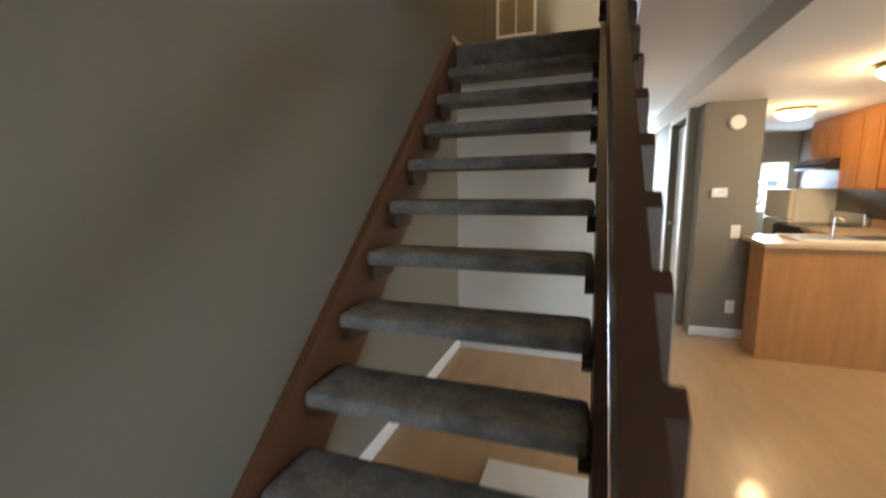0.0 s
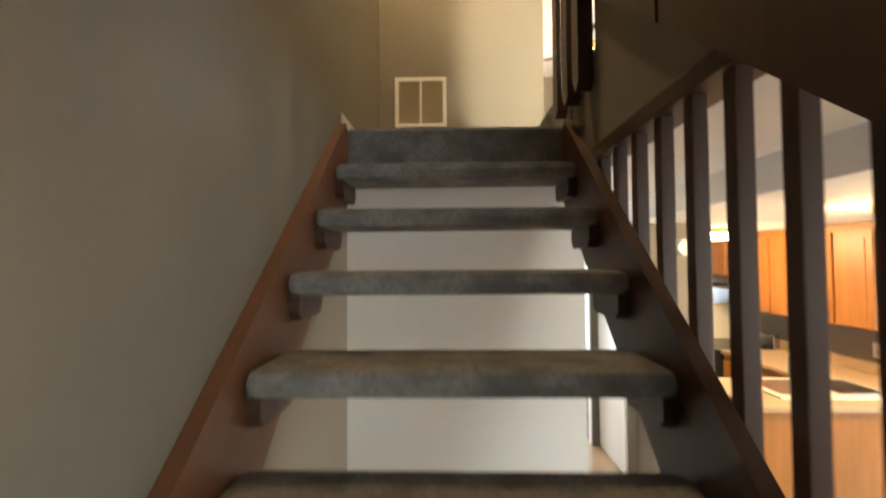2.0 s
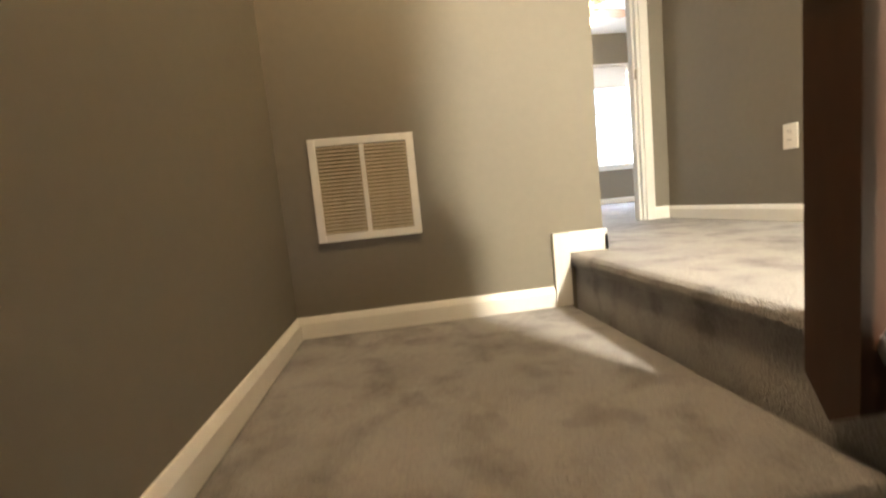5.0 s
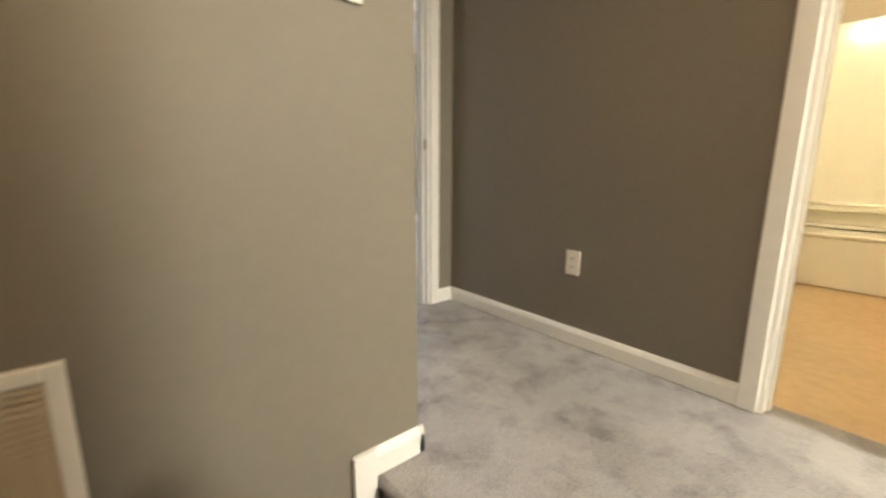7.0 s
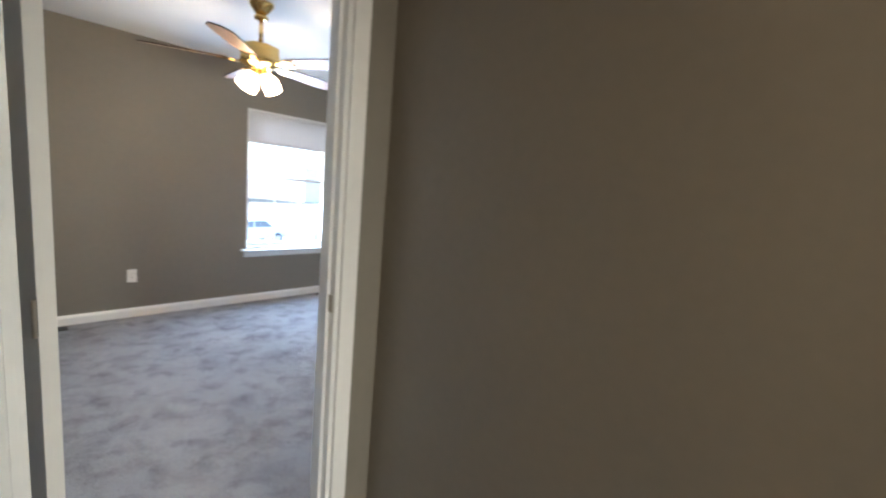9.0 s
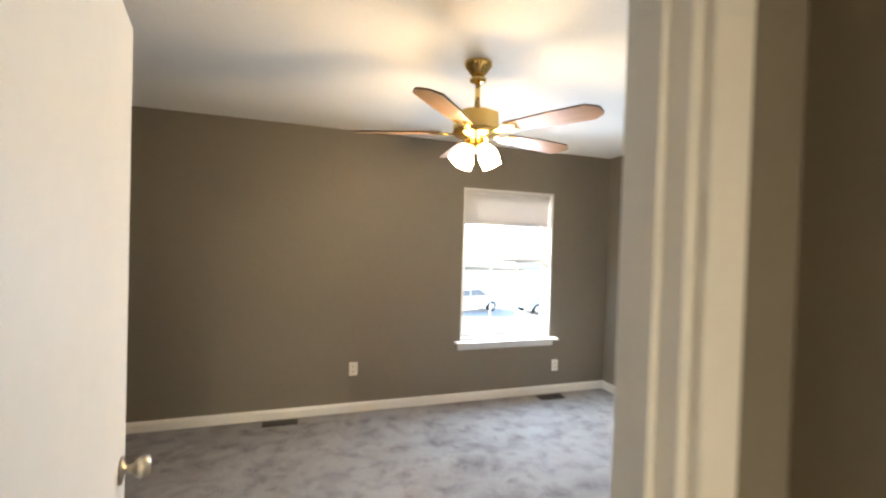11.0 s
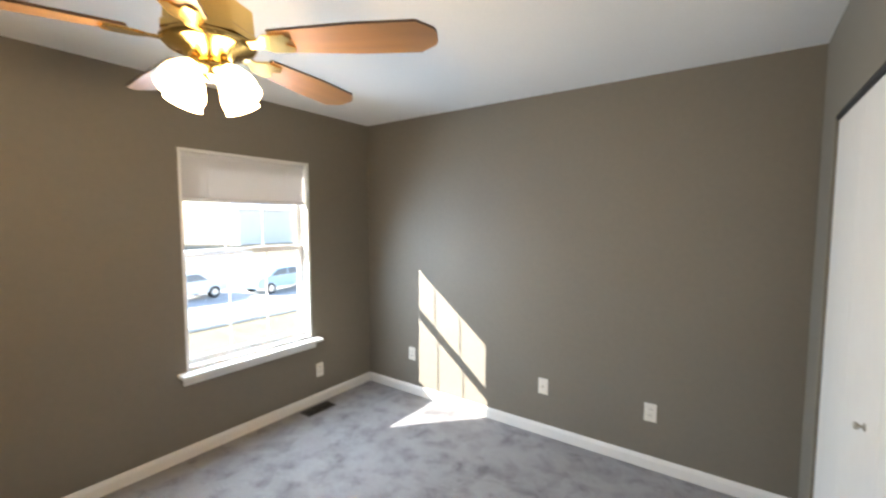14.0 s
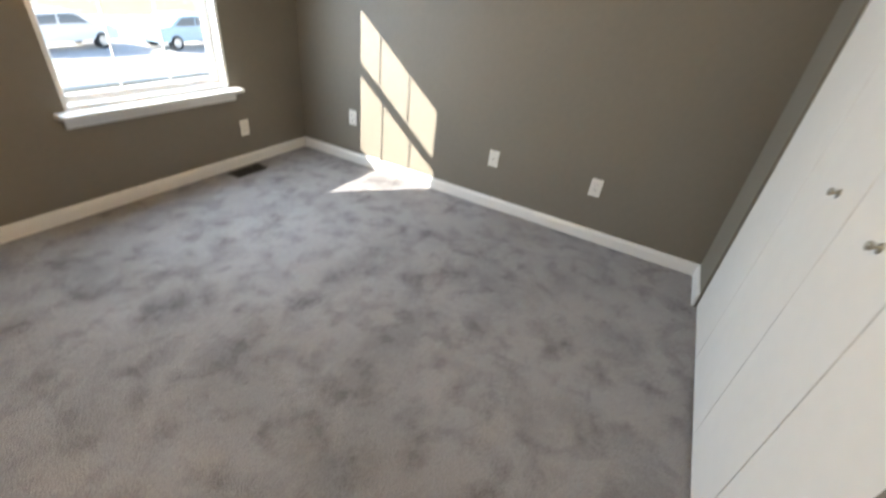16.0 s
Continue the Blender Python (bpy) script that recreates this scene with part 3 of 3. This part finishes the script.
def knob(parent, at, out, mat, r=0.027, label="round brass door knob"):
    bm = bmesh.new()
    m = Matrix.Translation(at) @ Vector(out).to_track_quat("Z", "Y").to_matrix().to_4x4()
    lathe(bm, [(r * 1.15, 0), (r * 1.15, r * 0.18), (r * 0.4, r * 0.33), (r * 0.38, r * 0.9), (r * 0.8, r * 1.2), (r, r * 1.65), (r * 0.85, r * 2.1), (0.0005, r * 2.25)], 18, m)
    return part("knob", bm, mat, parent, label, smooth=True)


def door_leaf(name, width, height, m, label, mat=None, panels=True):
    """A leaf hinged at its origin, along +x, 35 mm thick."""
    e = thing(name, label, "door")
    leaf = part("leaf", box(bmesh.new(), (0, -0.035, 0.012), (width, 0, height), 0.002), mat or DOORWHITE, e)
    knob(e, (width - 0.065, 0.0, 0.94), (0, 1, 0), NICKEL, label="round satin metal knob")
    knob(e, (width - 0.065, -0.035, 0.94), (0, -1, 0), NICKEL, label="round satin metal knob")
    part("latch_plate", box(bmesh.new(), (width - 0.0005, -0.03, 0.91), (width + 0.0015, -0.005, 0.97)), NICKEL, e)
    for z in (0.2, 1.0, 1.8):
        part("hinge", cyl(bmesh.new(), (-0.004, 0.006, z - 0.045), (-0.004, 0.006, z + 0.045), 0.006, seg=10), NICKEL, e)
    e.matrix_basis = m
    return e


door_leaf("bedroom_door", 0.745, 2.0, pose(1.36, BED_Y + 0.022, F, 0, 0, 101), "white flush bedroom door standing open")
door_leaf("bathroom_door", 0.62, 2.0, pose(DARK_X + 0.14, -0.072, F, 0, 0, 3), "white bathroom door standing open")
door_leaf("passage_door", 0.735, 1.985, pose(1.965, 1.445, G, 0, 0, 90), "white passage door, closed")
slab("strike_plate", (2.0655, 2.155, F + 0.93), (2.0698, 2.18, F + 0.99), NICKEL, "metal strike plate in the door jamb", "trim")

# closet with four folding leaves
cl = thing("closet_bifold_doors", "cream white folding closet doors with small round knobs", "closet door", (3.45, BED_Y, F))
inv = cl.matrix_basis.inverted()
xs = [2.72, 3.05, 3.42, 3.88, 4.345]
for i in range(4):
    o = part("leaf", box(bmesh.new(), (xs[i] + 0.002, BED_Y - 0.045, F + 0.012), (xs[i + 1] - 0.002, BED_Y - 0.012, F + 2.0), 0.003), DOORWHITE, cl)
    o.matrix_parent_inverse = inv
    if i in (1, 2):
        k = knob(o, (3.20 if i == 1 else 3.565, BED_Y - 0.012, 3.66), (0, 1, 0), NICKEL, 0.0115, "small round metal knob")
o = part("track", box(bmesh.new(), (2.718, BED_Y - 0.06, F + 2.002), (4.348, BED_Y - 0.005, F + 2.019)), SLOT, cl, "dark top track")
o.matrix_parent_inverse = inv


# ---- bedroom window ----


def sash_window(name, x0, x1, z0, z1, y0, depth, label, zm, cols):
    w = thing(name, label, "window", ((x0 + x1) / 2, y0, z0))
    tagged(w, kind="structure")
    inv = w.matrix_basis.inverted()
    def add(n, bm, mat, lab="", parent=None):
        o = part(n, bm, mat, parent or w, lab)
        if parent is None:
            o.matrix_parent_inverse = inv
        return o
    yo = y0 + depth
    bm = bmesh.new()
    for p, q, r, s in ((x0, x0 + 0.02, z0, z1), (x1 - 0.02, x1, z0, z1), (x0 + 0.02, x1 - 0.02, z1 - 0.02, z1), (x0 + 0.02, x1 - 0.02, z0, z0 + 0.02)):
        box(bm, (p, y0 + 0.004, r), (q, yo, s))
    add("window_frame", bm, TRIM)
    for lo, hi, y in ((z0 + 0.02, zm + 0.02, y0 + 0.075), (zm - 0.02, z1 - 0.02, y0 + 0.11)):
        bm = bmesh.new()
        a, b, t = x0 + 0.02, x1 - 0.02, 0.035
        box(bm, (a, y, lo), (a + t, y + 0.03, hi), 0.003)
        box(bm, (b - t, y, lo), (b, y + 0.03, hi), 0.003)
        box(bm, (a + t, y, lo), (b - t, y + 0.03, lo + 0.038), 0.003)
        box(bm, (a + t, y, hi - 0.038), (b - t, y + 0.03, hi), 0.003)
        s = add("sash", bm, TRIM, "white sash")
        g = add("pane", box(bmesh.new(), (a + t, y + 0.013, lo + 0.038), (b - t, y + 0.017, hi - 0.038)), GLASS)
        g.visible_shadow = False
        for c in range(1, cols):
            x = a + t + (b - a - 2 * t) * c / cols
            add("muntin", box(bmesh.new(), (x - 0.004, y + 0.006, lo + 0.038), (x + 0.004, y + 0.012, hi - 0.038)), TRIM)
    return w


win = sash_window("window_1", 3.062, 4.037, 3.27, 4.715, WIN_Y, 0.15, "white double-hung window with thin muntins", 4.03, 3)
slab("window_sill", (3.007, WIN_Y - 0.085, 3.244), (4.092, WIN_Y + 0.075, 3.268), TRIM, "white painted window sill with a rounded front", "window sill", 0.008)
slab("trim_apron", (3.037, WIN_Y - 0.02, 3.185), (4.062, WIN_Y - 0.0015, 3.2435), TRIM, "white apron board under the window sill", "trim", 0.003)
blind = thing("window_blind", "white slatted blind pulled up to the window head", "blind", (3.549, WIN_Y + 0.045, 4.39))
part("head_rail", box(bmesh.new(), (-0.462, -0.02, 0.275), (0.462, 0.02, 0.302), 0.002), BLIND, blind)
part("bottom_rail", box(bmesh.new(), (-0.462, -0.016, -0.012), (0.462, 0.016, 0.012), 0.003), BLIND, blind)
base = None
for i in range(15):
    at = Vector((0, 0, 0.022 + 0.0172 * i))
    if base is None:
        base = part("slat", prism(bmesh.new(), [(-0.010, 0.0115), (-0.003, 0.002), (0.010, -0.0105), (0.0092, -0.0115), (-0.004, 0.001), (-0.0108, 0.0108)], 0, -0.46, 0.46), BLIND, blind)
        base.location = at
    else:
        repeat(base, blind, Matrix.Translation(at))
for x in (-0.3, 0.3):
    part("cord", cyl(bmesh.new(), (x, -0.021, 0.0), (x, -0.021, 0.28), 0.0012, seg=6), BLIND, blind)

# ---- ceiling fan ----
FX, FY, FZ = 2.50, 3.82, 4.77
fan = thing("ceiling_fan", "brass ceiling fan with five oak blades and lit glass shades", "ceiling fan", (FX, FY, C))


def fan_part(name, bm, mat, label="", parent=None, smooth=False):
    o = part(name, bm, mat, parent or fan, label, smooth)
    return o


dz = FZ - C
fan_part("canopy", lathe(bmesh.new(), [(0.075, -0.001), (0.075, -0.012), (0.062, -0.028), (0.045, -0.05), (0.03, -0.066)]), BRASS, smooth=True)
fan_part("downrod", cyl(bmesh.new(), (0, 0, -0.06), (0, 0, dz + 0.085), 0.014), BRASS, smooth=True)
fan_part("motor_housing", lathe(bmesh.new(), [(0.03, dz + 0.108), (0.10, dz + 0.105), (0.118, dz + 0.095), (0.122, dz + 0.03), (0.128, dz + 0.022), (0.128, dz + 0.006)], 8), BRASS, "faceted brass motor housing")
fan_part("motor_ring", lathe(bmesh.new(), [(0.118, dz + 0.0055), (0.126, dz - 0.004), (0.112, dz - 0.018), (0.07, dz - 0.03), (0.055, dz - 0.055)]), BRASS, smooth=True)
fan_part("rod_collar", lathe(bmesh.new(), [(0.015, dz + 0.125), (0.03, dz + 0.118), (0.032, dz + 0.109)]), BLACK, smooth=True)
fan_part("canopy_ring", lathe(bmesh.new(), [(0.018, -0.10), (0.042, -0.095), (0.044, -0.082), (0.03, -0.07), (0.018, -0.068)]), BRASS, smooth=True)
fan_part("light_fitter", lathe(bmesh.new(), [(0.05, dz - 0.055), (0.058, dz - 0.07), (0.055, dz - 0.085), (0.03, dz - 0.10), (0.012, dz - 0.11)]), BRASS, smooth=True)
for i in range(5):
    m = pose(0, 0, dz, 0, 0, 13 + 72 * i)
    tilt = m @ pose(0, 0, 0, -11, 0, 0)
    bm = bmesh.new()
    out = [(0.19, -0.048), (0.42, -0.066), (0.605, -0.068), (0.65, -0.036), (0.657, -0.02), (0.657, 0.02), (0.65, 0.036), (0.605, 0.068), (0.42, 0.066), (0.19, 0.048)]
    prism(bm, out, 2, -0.004, 0.004)
    for fc in bm.faces:
        fc.material_index = 0 if abs(fc.normal.z) > 0.5 else 1
    b = part("blade", bm, [BLADE, BLADEEDGE], fan, "oak veneer fan blade with clipped corners")
    b.matrix_basis = tilt
    bm = bmesh.new()
    prism(bm, [(0.085, -0.014), (0.15, -0.018), (0.175, -0.04), (0.235, -0.042), (0.25, -0.02), (0.225, 0.0), (0.25, 0.02), (0.235, 0.042), (0.175, 0.04), (0.15, 0.018), (0.085, 0.014)], 2, -0.011, -0.005)
    k = part("blade_iron", bm, BRASS, fan)
    k.matrix_basis = tilt
for i in range(4):
    m = pose(0, 0, dz - 0.055, 0, 0, 16.5 + 90 * i) @ pose(0.052, 0, -0.008, 0, 147, 0)
    a = part("lamp_arm", cyl(bmesh.new(), (0, 0, -0.03), (0, 0, 0.03), 0.012, 0.02), BRASS, fan, smooth=True)
    a.matrix_basis = m
    bm = bmesh.new()
    lathe(bm, [(0.024, 0.025), (0.035, 0.04), (0.052, 0.075), (0.058, 0.10), (0.055, 0.122), (0.059, 0.135), (0.056, 0.135), (0.051, 0.12), (0.03, 0.05)], 20)
    s = part("glass_shade", bm, SHADE, fan, "lit tulip-shaped frosted glass shade", smooth=True)
    s.matrix_basis = m @ Matrix.Diagonal((0.90, 0.90, 0.86, 1))
    s.visible_shadow = False

# ---- bathroom ----
tub = thing("bathtub", "cream acrylic bathtub with a one-piece wall surround", "bathtub", (4.88, 0.7, F))
inv = tub.matrix_basis.inverted()


def tub_part(name, bm, mat=None, label=""):
    o = part(name, bm, mat or TUB, tub, label)
    o.matrix_parent_inverse = inv
    return o


bm = bmesh.new()
box(bm, (4.50, -0.096, F + 0.001), (4.54, 1.51, F + 0.36), 0.012)
tub_part("apron", bm)
bm = bmesh.new()
box(bm, (4.49, -0.096, F + 0.361), (4.60, 1.51, F + 0.385), 0.01)
box(bm, (5.18, -0.096, F + 0.361), (5.26, 1.51, F + 0.385), 0.006)
box(bm, (4.60, -0.096, F + 0.361), (5.18, 0.0, F + 0.385), 0.006)
box(bm, (4.541, -0.05, F + 0.05), (5.235, 1.5, F + 0.352))
tub_part("rim", bm)
tub_part("back_panel", box(bmesh.new(), (5.24, -0.09, F + 0.387), (5.275, 1.51, F + 1.95), 0.008))
tub_part("end_panel", box(bmesh.new(), (4.50, -0.097, F + 0.387), (5.238, -0.06, F + 1.95), 0.012))
tub_part("ledge", box(bmesh.new(), (5.16, 0.15, F + 0.50), (5.239, 1.4, F + 0.545), 0.012))
tub_part("grab_bar", cyl(bmesh.new(), (5.15, 0.15, F + 0.56), (5.15, 1.3, F + 0.56), 0.008), NICKEL)
tub_part("soap_dish", box(bmesh.new(), (5.0, -0.0595, F + 1.0), (5.12, -0.01, F + 1.03), 0.006))
tub_part("spout", cyl(bmesh.new(), (4.9, -0.06, F + 0.60), (4.9, 0.06, F + 0.58), 0.022), NICKEL)
slab("trim_bath_corner", (4.46, -0.098, F + 0.002), (4.4985, -0.03, F + 0.09), TRIM, "white trim where the tub meets the wall", "trim")
rod = thing("shower_rod", "thin metal shower curtain rod", "rod", (4.52, 0.7, F + 2.1))
part("tube", cyl(bmesh.new(), (0, -0.798, 0), (0, 0.818, 0), 0.012), NICKEL, rod)

# ---- kitchen ----


def east_cabinet(name, y0, y1, x0, z0, z1, doors, label):
    """A unit against the east kitchen wall with its doors towards -x."""
    e = thing(name, label, "cabinet", ((x0 + 3.829) / 2, (y0 + y1) / 2, z0))
    inv = e.matrix_basis.inverted()
    o = part("body", box(bmesh.new(), (x0, y0, z0), (3.829, y1, z1), 0.003), OAK, e)
    o.matrix_parent_inverse = inv
    for i in range(doors):
        a = y0 + (y1 - y0) * i / doors + 0.012
        b = y0 + (y1 - y0) * (i + 1) / doors - 0.012
        d = part("door", box(bmesh.new(), (x0 - 0.02, a, z0 + 0.015), (x0 - 0.001, b, z1 - 0.06), 0.004), OAK, e)
        d.matrix_parent_inverse = inv
        part("panel", box(bmesh.new(), (x0 - 0.025, a + 0.05, z0 + 0.07), (x0 - 0.0205, b - 0.05, z1 - 0.115), 0.002), OAK, d)
    return e


east_cabinet("wall_cabinet", 1.0, 1.645, 3.5, 1.32, KC - 0.004, 2, "orange oak wall cabinet up to the ceiling")
east_cabinet("wall_cabinet", 1.65, 2.295, 3.5, 1.32, KC - 0.004, 2, "orange oak wall cabinet up to the ceiling")
east_cabinet("hood_cabinet", 2.30, 2.98, 3.5, 1.66, KC - 0.004, 2, "short orange oak cabinet over the range hood")
hood = thing("range_hood", "dark range hood under the short oak cabinet", "range hood", (3.62, 2.64, 1.53))
part("body", prism(bmesh.new(), [(-0.27, 0.03), (-0.27, 0.06), (-0.15, 0.128), (0.208, 0.128), (0.208, 0.0), (-0.24, 0.0)], 1, -0.335, 0.335), BLACK, hood)
rng = thing("kitchen_range", "black kitchen range with a steel back panel", "stove", (3.52, 2.64, G))
part("body", box(bmesh.new(), (-0.32, -0.335, 0.001), (0.3, 0.335, 0.9), 0.008), BLACK, rng)
part("back_panel", box(bmesh.new(), (0.23, -0.335, 0.901), (0.3, 0.335, 1.05), 0.008), STEEL, rng)
part("oven_handle", cyl(bmesh.new(), (-0.36, -0.26, 0.72), (-0.36, 0.26, 0.72), 0.012), STEEL, rng)
east_cabinet("base_cabinet", 1.21, 2.29, 3.25, G + 0.001, G + 0.87, 3, "orange oak base cabinet beside the range")
w = thing("countertop", "tan laminate countertop along the kitchen wall", "countertop", (3.53, 1.76, G + 0.872))
part("top", box(bmesh.new(), (-0.31, -0.498, 0), (0.297, 0.535, 0.038), 0.006), COUNTER, w)
part("splashback", box(bmesh.new(), (0.275, -0.498, 0.0385), (0.297, 0.535, 0.13), 0.004), COUNTER, w)
fridge = thing("refrigerator", "low white refrigerator past the range", "refrigerator", (3.6, 3.4, G))
part("cabinet", box(bmesh.new(), (-0.18, -0.38, 0.012), (0.228, 0.37, 1.3), 0.012), TUB, fridge)
part("freezer_door", box(bmesh.new(), (-0.235, -0.378, 0.93), (-0.184, 0.368, 1.297), 0.012), TUB, fridge)
part("fridge_door", box(bmesh.new(), (-0.235, -0.378, 0.03), (-0.184, 0.368, 0.92), 0.012), TUB, fridge)
wall_plate("wall_outlet", (3.83, 1.35, 1.12), -90, "white duplex outlet above the kitchen counter", "outlet", "outlet")
pen = thing("peninsula", "orange-tan peninsula base facing the living room", "counter", (3.6, 0.85, G))
part("body", box(bmesh.new(), (-1.27, -0.25, 0.001), (2.45, 0.05, 0.9), 0.004), OAK, pen)
part("end_panel", box(bmesh.new(), (-1.273, -0.262, 0.001), (2.45, -0.251, 0.9), 0.002), OAK, pen, "flat orange-tan back panel")
ptop = thing("bar_countertop", "tan laminate peninsula countertop", "countertop", (3.6, 0.85, G + 0.902))
part("top", box(bmesh.new(), (-1.29, -0.29, 0), (2.45, 0.345, 0.038), 0.008), COUNTER, ptop)
sink = thing("kitchen_sink", "white double-bowl sink with a tall tap", "sink", (2.95, 0.9, G + 0.941))
bm = box(bmesh.new(), (-0.38, -0.22, 0), (0.38, 0.22, 0.016), 0.006)
part("rim", bm, TUB, sink)
for sx in (-0.18, 0.18):
    part("bowl", box(bmesh.new(), (sx - 0.15, -0.16, 0.0162), (sx + 0.15, 0.16, 0.018)), STEEL, sink)
part("tap", cyl(bmesh.new(), (0, 0.185, 0.016), (0, 0.185, 0.18), 0.012), STEEL, sink)
part("spout", cyl(bmesh.new(), (0, 0.19, 0.175), (0, 0.02, 0.145), 0.01), STEEL, sink)


def flush_lamp(x, y, label, mat=KLAMP, z=GC, cat="ceiling lamp"):
    e = thing("ceiling_lamp", label, cat, (x, y, z))
    part("base", lathe(bmesh.new(), [(0.15, -0.001), (0.155, -0.02), (0.145, -0.035)]), BRASS, e, "brass rim")
    s = part("diffuser", lathe(bmesh.new(), [(0.14, -0.036), (0.135, -0.06), (0.10, -0.085), (0.05, -0.098), (0.001, -0.1)]), mat, e, "lit frosted glass bowl", smooth=True)
    s.visible_shadow = False
    return e


flush_lamp(2.85, 1.75, "lit round ceiling lamp with a brass rim in the kitchen", z=KC)
flush_lamp(2.75, 0.05, "lit round ceiling lamp with a brass rim before the peninsula", z=KC)
flush_lamp(3.6, 0.95, "lit round bathroom ceiling lamp", z=C)
flush_lamp(2.09, -2.35, "lit round ceiling lamp in the upper hall", z=C)
flush_lamp(0.55, 0.25, "lit round ceiling lamp over the stairwell", z=C)
th = thing("thermostat", "white plastic thermostat on the taupe wall end", "thermostat", (2.11, 1.06, G + 1.31))
part("case", box(bmesh.new(), (-0.06, -0.025, -0.04), (0.06, -0.001, 0.04), 0.005), PLASTIC, th)
part("display", box(bmesh.new(), (-0.035, -0.0262, -0.008), (0.035, -0.0252, 0.025)), STEEL, th)
sm = thing("smoke_alarm", "round white smoke alarm high on the wall", "smoke alarm", (2.20, 1.06, G + 1.9))
o = part("case", cyl(bmesh.new(), (0, -0.035, 0), (0, -0.001, 0), 0.055, 0.065, 24), PLASTIC, sm)
sash_window("window_2", 3.3, 3.72, G + 0.95, G + 1.66, 4.1, 0.12, "white kitchen window", G + 1.3, 2)
mat_ob = thing("white_box", "flat white cardboard box on the floor under the stairs", "box", (0.85, -1.45, G))
part("box_body", box(bmesh.new(), (-0.25, -0.12, 0.001), (0.25, 0.12, 0.05), 0.004), TRIM, mat_ob)

# ---- outside ----
slab("ground", (-600, 5.7, -0.5), (600, 1200, -0.02), GRASS, "dry grass ground outside the window", "ground")
slab("road", (-80, 19.5, -0.016), (120, 36, -0.004), ASPHALT, "pale sunlit concrete parking lot", "road")
slab("kerb", (-80, 19.2, -0.016), (120, 19.497, 0.12), CEIL, "pale concrete kerb along the parking lot", "kerb", 0.02)


def car(at, turn, mat, label):
    e = thing("parked_car", label, "car")
    prof = [(-2.2, 0.35), (-2.25, 0.75), (-2.1, 0.95), (-1.55, 1.0), (-0.95, 1.42), (0.55, 1.45), (1.25, 1.0), (2.05, 0.88), (2.25, 0.65), (2.22, 0.35)]
    bm = prism(bmesh.new(), prof, 1, -0.85, 0.85)
    bmesh.ops.bevel(bm, geom=list(bm.edges), offset=0.05, segments=2, affect='EDGES')
    part("body", bm, mat, e)
    for s in (-1, 1):
        for out in ([(-1.35, 1.02), (-0.9, 1.36), (-0.25, 1.38), (-0.25, 1.02)], [(-0.17, 1.02), (-0.17, 1.38), (0.5, 1.39), (1.05, 1.02)]):
            part("window", prism(bmesh.new(), out, 1, s * 0.845, s * 0.862), DARKGLASS, e)
        for x in (-1.4, 1.4):
            w = part("wheel", cyl(bmesh.new(), (x, s * 0.66, 0.32), (x, s * 0.88, 0.32), 0.32, seg=20), RUBBER, e)
            part("rim", cyl(bmesh.new(), (x, s * 0.881, 0.32), (x, s * 0.892, 0.32), 0.2, seg=16), STEEL, w)
    for y in (-0.6, 0.6):
        part("headlight", box(bmesh.new(), (2.16, y - 0.17, 0.66), (2.262, y + 0.17, 0.8), 0.02), PLASTIC, e)
    tagged(e, group="parked cars")
    e.matrix_basis = pose(*at, 0, 0, turn)


car((11.2, 26.0, -0.004), 12, CARWHITE, "white parked car on the parking lot")
car((16.4, 25.0, -0.004), 8, CARBLUE, "blue-grey parked car on the parking lot")
car((6.0, 27.5, -0.004), 10, CARWHITE, "white parked car farther along the lot")


def house(at, w, d, h, label):
    e = thing("house", label, "house", at)
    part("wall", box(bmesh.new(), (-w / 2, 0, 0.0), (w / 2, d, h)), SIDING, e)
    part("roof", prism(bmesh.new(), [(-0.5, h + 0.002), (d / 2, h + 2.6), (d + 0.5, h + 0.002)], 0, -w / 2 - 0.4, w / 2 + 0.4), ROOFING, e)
    return e


house((12, 70, -0.02), 30, 9, 5.6, "two-storey house with washed-out colours across the parking lot")
house((-28, 76, -0.02), 30, 9, 5.6, "two-storey house with washed-out colours across the parking lot")
house((52, 68, -0.02), 30, 9, 5.6, "two-storey house with washed-out colours across the parking lot")
